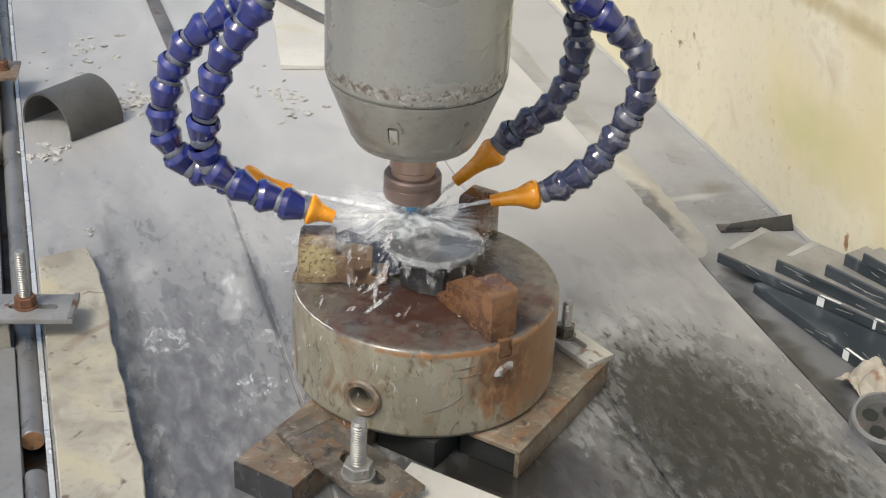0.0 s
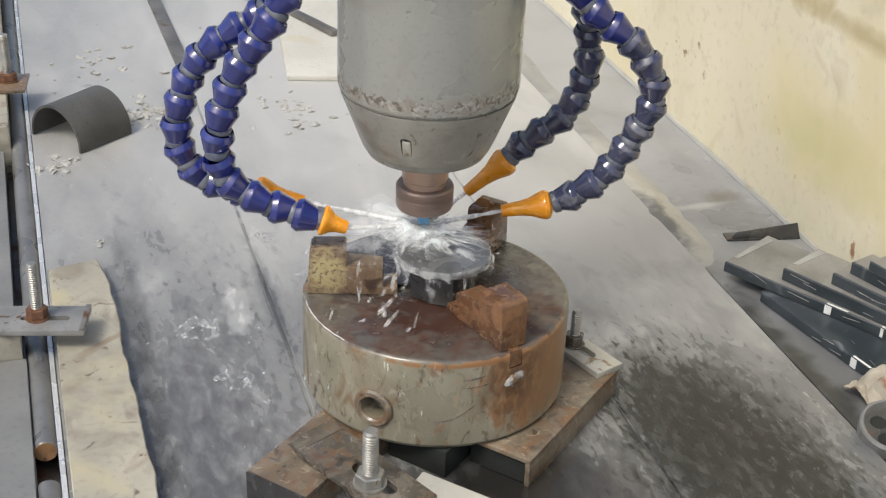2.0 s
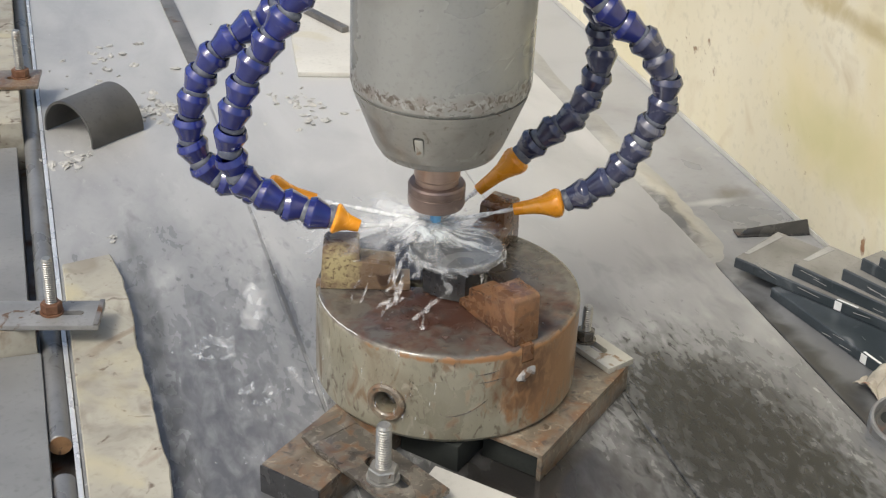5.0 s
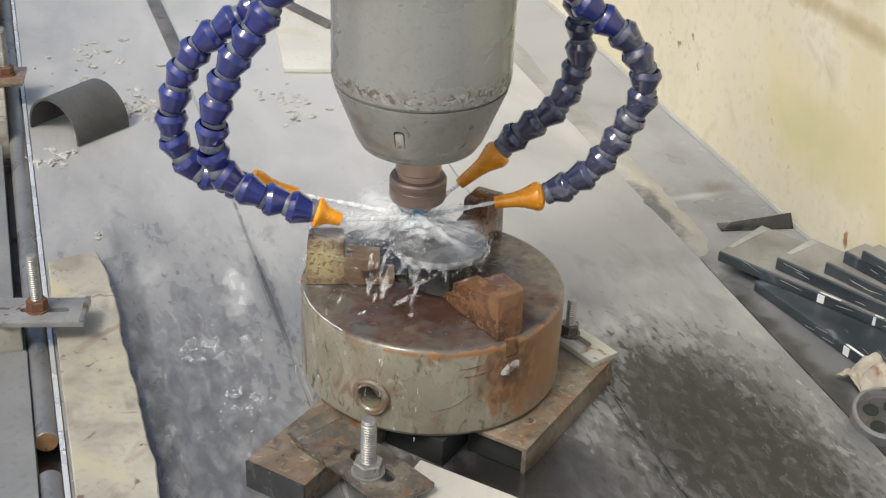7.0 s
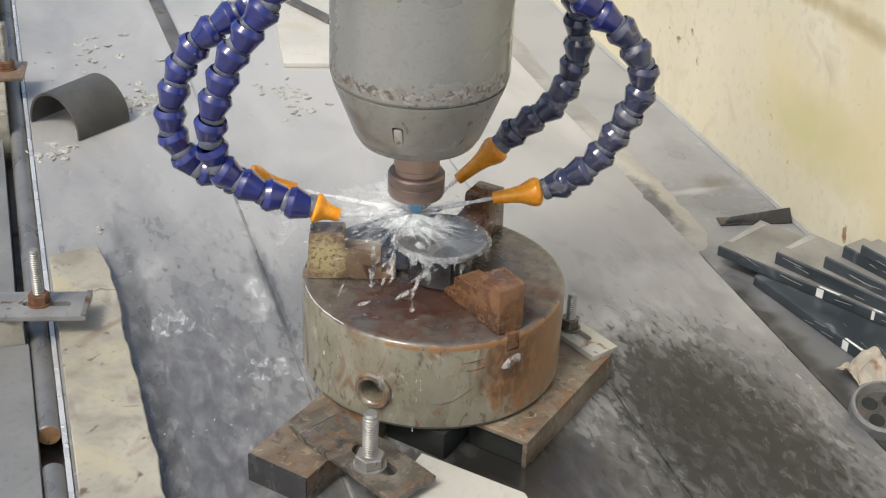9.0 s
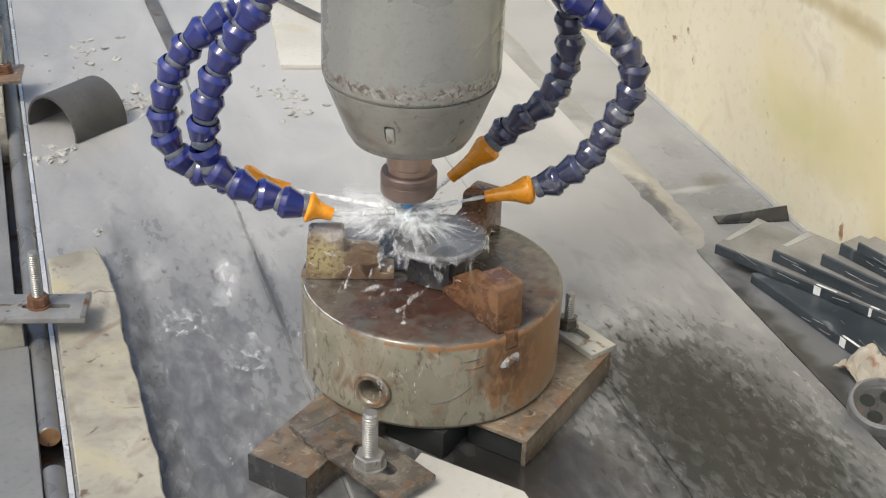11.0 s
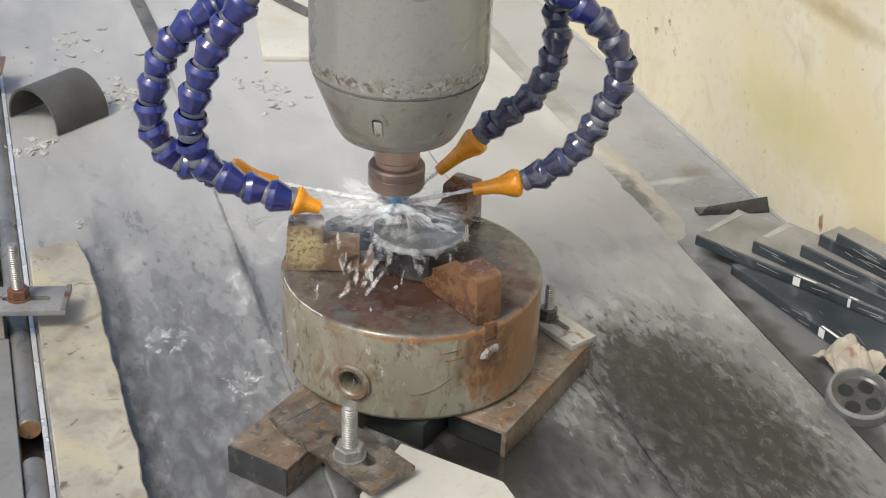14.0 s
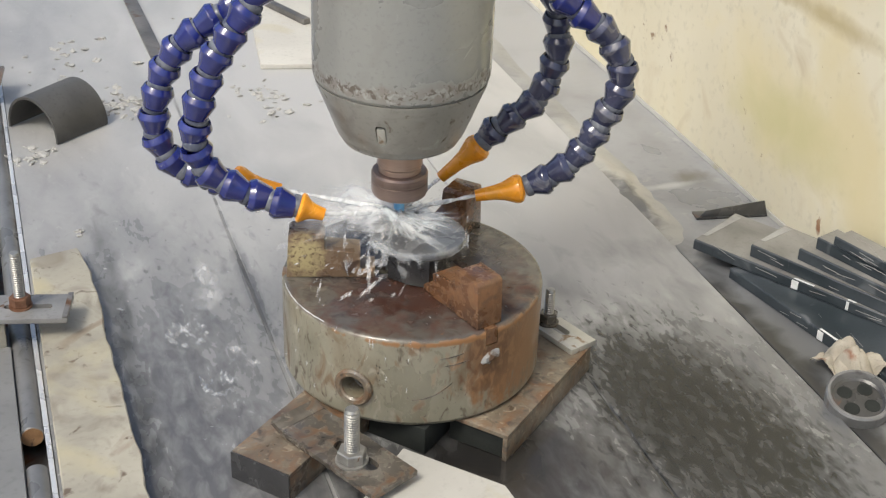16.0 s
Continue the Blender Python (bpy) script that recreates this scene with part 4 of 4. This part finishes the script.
NOZZLE = lathe([(0.0100, -0.004), (0.0155, -0.001), (0.0172, 0.003), (0.0168, 0.008), (0.0148, 0.013), (0.0112, 0.022), (0.0088, 0.034), (0.0070, 0.058), (0.0052, 0.058), (0.0060, 0.034), (0.0060, 0.0)], 24)


def mesh_of(bm, name, material):
    ob = part(name, bm, material, None, "", 0.35)
    me = ob.data
    bpy.data.objects.remove(ob)
    return me


BLUE_SEGMENT = mesh_of(SEGMENT.copy(), "segment", HOSE_BLUE)
GREY_SEGMENT = mesh_of(SEGMENT, "segment", HOSE_GREY)
SOCKET_MESH = mesh_of(SOCKET_BALL, "socket", SOCKET)
NOZZLE_MESH = mesh_of(NOZZLE, "nozzle", ORANGE)
PITCH = 0.0272


def coolant_hose(label, points, grey, tip_from, tip_to):
    """A jointed hose along a curve, from its tip back to the top, in the spindle's own space."""
    ob = thing("coolant_hose", label, "coolant hose", (*AXIS, 0), group="coolant hoses round the spindle")
    path = smooth_path(points, PITCH)
    count = len(path) - 1
    for i, (a, b) in enumerate(zip(path, path[1:])):
        q = (a - b).to_track_quat("Z", "Y")
        m = Matrix.Translation(b) @ q.to_matrix().to_4x4()
        seg = new("segment", GREY_SEGMENT if i < grey * count else BLUE_SEGMENT)
        seg.parent, seg.matrix_basis = ob, m @ pose(0, 0, 0, random.uniform(-9, 9), random.uniform(-9, 9), i * 37)
        ball = new("socket", SOCKET_MESH)
        ball.parent, ball.matrix_basis = seg, seg.matrix_basis.inverted() @ m
    q = (Vector(tip_to) - Vector(tip_from)).to_track_quat("Z", "Y")
    tip = new("nozzle", NOZZLE_MESH)
    tip.parent, tip.matrix_basis = ob, Matrix.LocRotScale(tip_from, q, (1, 1, (Vector(tip_to) - Vector(tip_from)).length / 0.058))
    tagged(tip, "orange plastic nozzle")
    return ob


HOSES = [
    coolant_hose("glossy blue jointed coolant hose with orange nozzle", [(-0.1245, -0.0248, 0.237), (-0.150, -0.0175, 0.2425), (-0.183, -0.0075, 0.2535), (-0.2233, 0.0047, 0.283), (-0.2296, 0.0066, 0.315), (-0.217, 0.0028, 0.380), (-0.1893, -0.0056, 0.4365), (-0.155, -0.012, 0.485), (-0.12, 0.0, 0.56), (-0.11, 0.01, 0.66)], 0.0, (-0.1235, -0.0255, 0.236), (-0.0975, -0.0335, 0.2272)),
    coolant_hose("blue jointed coolant hose with a long orange nozzle", [(-0.182, 0.056, 0.236), (-0.2086, 0.0629, 0.2385), (-0.236, 0.070, 0.2515), (-0.2605, 0.0785, 0.285), (-0.2614, 0.0788, 0.3268), (-0.2405, 0.0725, 0.3866), (-0.2051, 0.0619, 0.4227), (-0.160, 0.045, 0.46), (-0.12, 0.02, 0.55), (-0.11, 0.03, 0.66)], 0.0, (-0.180, 0.0545, 0.2385), (-0.1298, 0.0391, 0.2268)),
    coolant_hose("dark blue jointed coolant hose behind the spindle nose", [(0.1205, 0.0575, 0.2485), (0.1463, 0.05, 0.2778), (0.1865, 0.0378, 0.3127), (0.2001, 0.0336, 0.3624), (0.1998, 0.0337, 0.3933), (0.196, 0.035, 0.425), (0.18, 0.04, 0.47), (0.13, 0.03, 0.56), (0.11, 0.02, 0.66)], 0.55, (0.119, 0.058, 0.2455), (0.075, 0.0714, 0.2015)),
    coolant_hose("greyish blue jointed coolant hose looping beside the spindle", [(0.152, -0.0145, 0.2215), (0.1921, -0.0266, 0.2433), (0.2257, -0.0367, 0.2944), (0.2475, -0.0433, 0.3471), (0.2496, -0.0439, 0.3709), (0.2367, -0.0401, 0.3986), (0.2116, -0.0325, 0.4261), (0.17, -0.02, 0.46), (0.12, -0.01, 0.55), (0.11, -0.01, 0.66)], 0.45, (0.1464, -0.0128, 0.2187), (0.095, 0.0027, 0.2079)),
]


# ---- water ----
def jet(start, end, r0, r1):
    a, b = Vector(start), Vector(end)
    pts = [a.lerp(b, k / 8) for k in range(9)]
    radii = [r0 + (r1 - r0) * k / 8 + 0.0007 * math.sin(k * 2.3) for k in range(9)]
    return tube([p for p in pts], radii, 10)


TARGET = (0.0, 0.0, 0.2015)
water = thing("water_jets", "white coolant water jets hitting the cutter", "water", (*AXIS, 0))
for start in ((-0.0975, -0.0335, 0.2272), (-0.1298, 0.0391, 0.2268), (0.075, 0.0714, 0.2015), (0.095, 0.0027, 0.2079)):
    part("jet", jet(start, TARGET, 0.0021, 0.0034), JET_WATER, water)


def streaks(seed, count, reach, rise, thin, middle, spread, drop=0.0):
    """Droplets and torn streaks flung outwards from the cutter round one bearing."""
    rnd = random.Random(seed)
    bm = bmesh.new()
    for _ in range(count):
        a = radians(rnd.gauss(middle, spread))
        d = min(1.0, abs(rnd.gauss(0.0, 0.5))) * reach + 0.006
        f = d / reach
        z = 0.2025 + rise * f * rnd.uniform(0.0, 1.0) - drop * f * f
        s = rnd.uniform(0.4, 1.0) * thin * (1.4 - 0.7 * f)
        got = bmesh.ops.create_icosphere(bm, subdivisions=1, radius=1)["verts"]
        m = Matrix.Translation((d * math.cos(a), d * math.sin(a), z)) @ Euler((0, rnd.uniform(-0.6, 0.4), a + rnd.gauss(0, 0.25))).to_matrix().to_4x4() @ Matrix.Diagonal((s * rnd.uniform(1.2, 5), s, s * 0.8, 1))
        for v in got:
            v.co = m @ v.co * rnd.uniform(0.997, 1.003)
    return bm


def veil(seed, reach, rise, wave=0.008, about=None):
    """A rippled dome of thin white water round the cutter, kept within a circle of (x, y, radius) if one is given."""
    bm = bmesh.new()
    n, m = 84, 26
    grid = []
    for i in range(m + 1):
        r = 0.004 + reach * i / m
        row = []
        for k in range(n):
            a = 2 * math.pi * k / n
            p = Vector((math.cos(a) * r * 45 + seed * 9, math.sin(a) * r * 45, seed))
            h = 0.2020 + rise * (i / m) * (0.5 + 0.8 * noise.noise(p * 0.5)) - rise * 0.4 * (i / m) ** 2 + wave * noise.noise(p)
            row.append(bm.verts.new((r * math.cos(a), r * math.sin(a), max(0.2012, h))))
        grid.append(row)
    for i in range(m):
        for k in range(n):
            if not about or math.hypot(grid[i][k].co.x - about[0], grid[i][k].co.y - about[1]) < about[2]:
                bm.faces.new((grid[i][k], grid[i][(k + 1) % n], grid[i + 1][(k + 1) % n], grid[i + 1][k]))
    bmesh.ops.delete(bm, geom=[v for v in bm.verts if not v.link_faces], context="VERTS")
    return bm


SPRAYS = []
for k, (count, reach, rise, thin, middle, spread, drop) in enumerate([
        (90, 0.085, 0.030, 0.0012, 200, 60, 0.01), (70, 0.085, 0.015, 0.0011, 300, 40, 0.010), (40, 0.085, 0.025, 0.0009, 20, 60, 0.01),
        (110, 0.20, 0.050, 0.0013, 198, 30, 0.07), (40, 0.07, 0.055, 0.0009, 120, 80, 0.0)]):
    SPRAYS.append(tagged(part("water_spray", streaks(k + 1, count, reach, rise, thin, middle, spread, drop), SPRAY_WATER, None, "white water spray flung from the cutter"), category="water", kind="stuff"))
for k, (reach, rise) in enumerate([(0.050, 0.016), (0.040, 0.026)]):
    SPRAYS.append(tagged(part("water_foam", veil(k + 1, reach, rise), CORE_WATER, None, "dense bluish white water bursting round the cutter"), category="water", kind="stuff"))
for k, (reach, rise) in enumerate([(0.110, 0.005)]):
    SPRAYS.append(tagged(part("water_film", veil(k + 4, reach, rise, 0.0022, (0.006, -0.030, 0.075)), FILM_WATER, None, "thin white water thrown across the stone in rays"), category="water", kind="stuff"))
for k, (reach, rise) in enumerate([(0.165, 0.030), (0.14, 0.050)]):
    SPRAYS.append(tagged(part("water_mist", veil(9 + k, reach, rise, 0.008, (-0.044, -0.004, 0.085)), MIST_WATER, None, "thin white water mist drifting over the jaw"), category="water", kind="stuff"))


def lumps(seed, count, size, spread, stretch):
    """Torn lumps of white water, drawn out along their own fall."""
    rnd = random.Random(seed)
    bm = bmesh.new()
    for _ in range(count):
        s = size * rnd.uniform(0.35, 1.0)
        got = bmesh.ops.create_icosphere(bm, subdivisions=3, radius=1)["verts"]
        m = Matrix.Translation([rnd.gauss(0, d) for d in spread]) @ Euler((rnd.gauss(0, 0.3), rnd.gauss(0.5, 0.3), rnd.uniform(-0.6, 0.6))).to_matrix().to_4x4() @ Matrix.Diagonal((s * rnd.uniform(0.25, 0.7), s * 0.35, s * rnd.uniform(0.6, stretch), 1))
        k = rnd.uniform(0, 90)
        for v in got:
            v.co = m @ (v.co * (1 + 0.95 * noise.noise(v.co * 2.2 + Vector((k, 0, 0)))))
    return bm


GOBS = [tagged(part("water_gobs", lumps(60 + k, 8, 0.0060, (0.018, 0.016, 0.015), 4.0), GOB_WATER, None, "torn white water falling off the stone's edge"), category="water", kind="stuff") for k in range(3)]


def cloud(seed):
    """A crumpled sheet of loose spray that thins out towards its edge."""
    return sheet(-0.048, 0.048, -0.048, 0.048, 36, 36, lambda x, y: 0.05 * noise.noise(Vector((x * 17, y * 17, seed))) + 0.02 * noise.noise(Vector((x * 50, y * 50, seed))))


PUFFS = [tagged(part("water_spray", cloud(70 + k), CLOUD_WATER, None, "loose white spray blown off beside the chuck"), category="water", kind="stuff") for k in range(4)]


# white water that runs over the stone's edge and down its side in torn tongues
def skirt(seed):
    bm = bmesh.new()
    n, lines = 180, []
    for k in range(n + 1):
        a = radians(150 + 215 * k / n)
        fall = 0.001 + 0.050 * max(0.0, noise.noise(Vector((k * 0.075, seed * 3.1, 0))) - 0.05 + 0.30 * noise.noise(Vector((k * 0.33, seed, 4))))
        profile = [(0.0515, 0.2004), (0.0533, 0.1990), (0.0542, 0.1965), (0.0546, 0.1965 - 0.4 * fall), (0.0556, 0.1965 - 0.75 * fall), (0.0566, 0.1965 - fall)]
        lines.append([bm.verts.new((d * math.cos(a), d * math.sin(a), z)) for d, z in profile])
    for p, q in zip(lines, lines[1:]):
        for u in range(len(p) - 1):
            bm.faces.new((p[u], q[u], q[u + 1], p[u + 1]))
    return bm


STRANDS = [tagged(part("water_film", skirt(k + 1), SKIRT_WATER, None, "torn white water running down the stone's side"), category="water", kind="stuff") for k in range(2)]

# a bright rivulet that runs round the chuck's rim
rim = [(0.1478 * math.cos(radians(a)), 0.1478 * math.sin(radians(a)), 0.1472 + 0.0004 * math.sin(a)) for a in range(176, 214, 2)]
rivulet = tube(rim, [0.0003 + 0.0011 * abs(noise.noise(Vector((k * 0.35, 2.0, 0)))) for k in range(len(rim))], 8)
tagged(part("water_rivulet", rivulet, JET_WATER, None, "bright water running along the chuck rim"), category="water", kind="stuff")


def splash(seed, crown):
    """Droplets thrown up where spray lands on the wet table."""
    rnd = random.Random(seed)
    bm = bmesh.new()
    n, rows, size = 40, [], rnd.uniform(0.015, 0.021)
    for grow, z in ((0.80, 0.0005), (1.0, 0.006), (1.16, 0.012), (1.34, 0.011), (1.42, 0.007)):
        ring = []
        for k in range(n):
            a = 2 * math.pi * k / n
            w = 1 + 0.25 * noise.noise(Vector((math.cos(a) * 2, math.sin(a) * 2, seed)))
            h = z * (0.5 + 1.1 * abs(noise.noise(Vector((math.cos(a) * 4, math.sin(a) * 4, seed + 5)))))
            ring.append(bm.verts.new((size * grow * w * math.cos(a), size * grow * w * math.sin(a), h)))
        rows.append(ring)
    for p, q in zip(rows, rows[1:]) if crown else ():
        for k in range(n):
            if noise.noise(Vector((k * 0.31, seed * 1.7, 0))) > -0.22:
                bm.faces.new((p[k], p[(k + 1) % n], q[(k + 1) % n], q[k]))
    if not crown:
        bmesh.ops.delete(bm, geom=list(bm.verts), context="VERTS")
    for _ in range(12):
        a, d = rnd.uniform(0, 6.28), abs(rnd.gauss(0.012, 0.034))
        s = rnd.uniform(0.0005, 0.0013)
        got = bmesh.ops.create_icosphere(bm, subdivisions=1, radius=1)["verts"]
        m = Matrix.Translation((d * math.cos(a), d * math.sin(a), 0.002 + abs(rnd.gauss(0, 0.006)))) @ Euler((rnd.uniform(-1, 1), rnd.uniform(-1, 1), a)).to_matrix().to_4x4() @ Matrix.Diagonal((s * rnd.uniform(1, 3), s, s, 1))
        for v in got:
            v.co = m @ v.co
    return bm


SPLASHES = []
for k in range(5):
    SPLASHES.append(tagged(part("water_splash", splash(20 + k, k in (1, 4)), DROP_WATER, None, "small water droplets splashing on the wet table"), category="water", kind="stuff"))

DRIPS = []
for k in range(4):
    rnd = random.Random(40 + k)
    bm = bmesh.new()
    for _ in range(6):
        s = rnd.uniform(0.0005, 0.0011)
        got = bmesh.ops.create_icosphere(bm, subdivisions=1, radius=1)["verts"]
        m = Matrix.Translation((rnd.gauss(0, 0.030), rnd.gauss(0, 0.008), rnd.uniform(-0.03, 0.03))) @ Matrix.Diagonal((s, s, s * rnd.uniform(3, 7), 1))
        for v in got:
            v.co = m @ v.co
    DRIPS.append(tagged(part("water_drops", bm, DROP_WATER, None, "falling water drops before the chuck"), category="water", kind="stuff"))


# ---- what moves ----
def motions():
    travel = [(0, 10, 11), (0.5, 3, 7), (1, 12, 12), (1.5, 7, 3), (2, 13, 11), (2.5, 10, 4), (3, 11, 12), (3.5, 12, 5), (6, 10, 6), (6.5, 11, 8), (7, 9, 10), (7.5, 8, 12), (8, 7, 11), (8.5, 8, 11), (9, 5, 8),
              (11.5, 0, 13), (12, 7, 10), (12.5, -2, 9), (13, 5, 7), (13.5, -1, 4), (14, 8, 7), (14.5, 0, 0), (15, 10, 5), (15.5, 4, 0), (16, 11, 5)]
    rows = [(t, AXIS[0] + dx / 1000, AXIS[1] + dy / 1000) for t, dx, dy in travel]
    for ob in (spindle, water, *HOSES):
        walk(ob, [(t, pose(x, y, 0)) for t, x, y in rows])
    times, xs, ys = (np.array(c) for c in zip(*rows))
    for n, ob in enumerate(SPRAYS):
        rows = []
        for k in range(161):
            t = k * 0.1
            turn = 18 * math.sin((7.1 + 1.3 * n) * t + 2.1 * n) + 14 * math.sin((13.0 + 0.9 * n) * t + n)
            rows.append((t, pose(float(np.interp(t, times, xs)), float(np.interp(t, times, ys)), 0.002 * math.sin(11 * t + n), 2.5 * math.sin(9 * t + 3 * n), 2.5 * math.cos(8 * t + n), turn)))
        walk(ob, rows)
    for n, ob in enumerate(STRANDS):
        walk(ob, [(k * 0.2, pose(*STONE, 0.0006 * math.sin(2.3 * k + n), 0, 0, 16 * math.sin(1.7 * k + 2 * n))) for k in range(81)])
    spots = ((-0.055, -0.040, 0.180), (-0.085, -0.030, 0.172), (-0.075, -0.085, 0.160))
    for n, (ob, (x, y, z)) in enumerate(zip(GOBS, spots)):
        rows = []
        for k in range(161):
            f = math.sin(0.9 * k + 2.1 * n) + 0.5 * math.sin(0.37 * k + n)
            rows.append((k * 0.1, pose(x - 0.016 * f, y - 0.016 * f, z - 0.011 * f, 14 * math.sin(0.7 * k + n), 0, 24 * math.sin(0.31 * k + n))))
        walk(ob, rows)
    spots = ((-0.200, 0.11, 0.09), (-0.190, 0.02, 0.06), (-0.15, 0.17, 0.14), (-0.11, 0.20, 0.10))
    for n, (ob, (x, y, z)) in enumerate(zip(PUFFS, spots)):
        walk(ob, [(k * 0.1, pose(x + 0.020 * math.sin(0.5 * k + n), y + 0.022 * math.sin(0.8 * k + 2 * n), z + 0.016 * math.sin(1.1 * k + n), 10 * math.sin(0.6 * k), 0, 20 * math.sin(0.45 * k + n))) for k in range(161)])
    spots = ((-0.27, 0.20), (-0.205, 0.05), (-0.22, 0.30), (-0.25, -0.06), (-0.26, 0.16))
    for n, (ob, (x, y)) in enumerate(zip(SPLASHES, spots)):
        walk(ob, [(k * 0.2, pose(x + 0.02 * math.sin(1.7 * k + n), y + 0.035 * math.cos(1.1 * k + 2 * n), 0.0015 + 0.0022 * math.sin(2.2 * k + n), 0, 0, 50 * math.sin(1.3 * k + n))) for k in range(81)])
    spots = ((-0.115, -0.115), (-0.06, -0.150), (-0.155, -0.03), (-0.10, -0.135))
    for n, (ob, (x, y)) in enumerate(zip(DRIPS, spots)):
        walk(ob, [(k * 0.2, pose(x + 0.006 * math.sin(1.9 * k + n), y - 0.015, 0.112 + 0.025 * math.sin(2.6 * k + 1.4 * n), 0, 0, 20 * math.sin(1.1 * k + n) + (-35, -15, -75, -40)[n])) for k in range(81)])


motions()
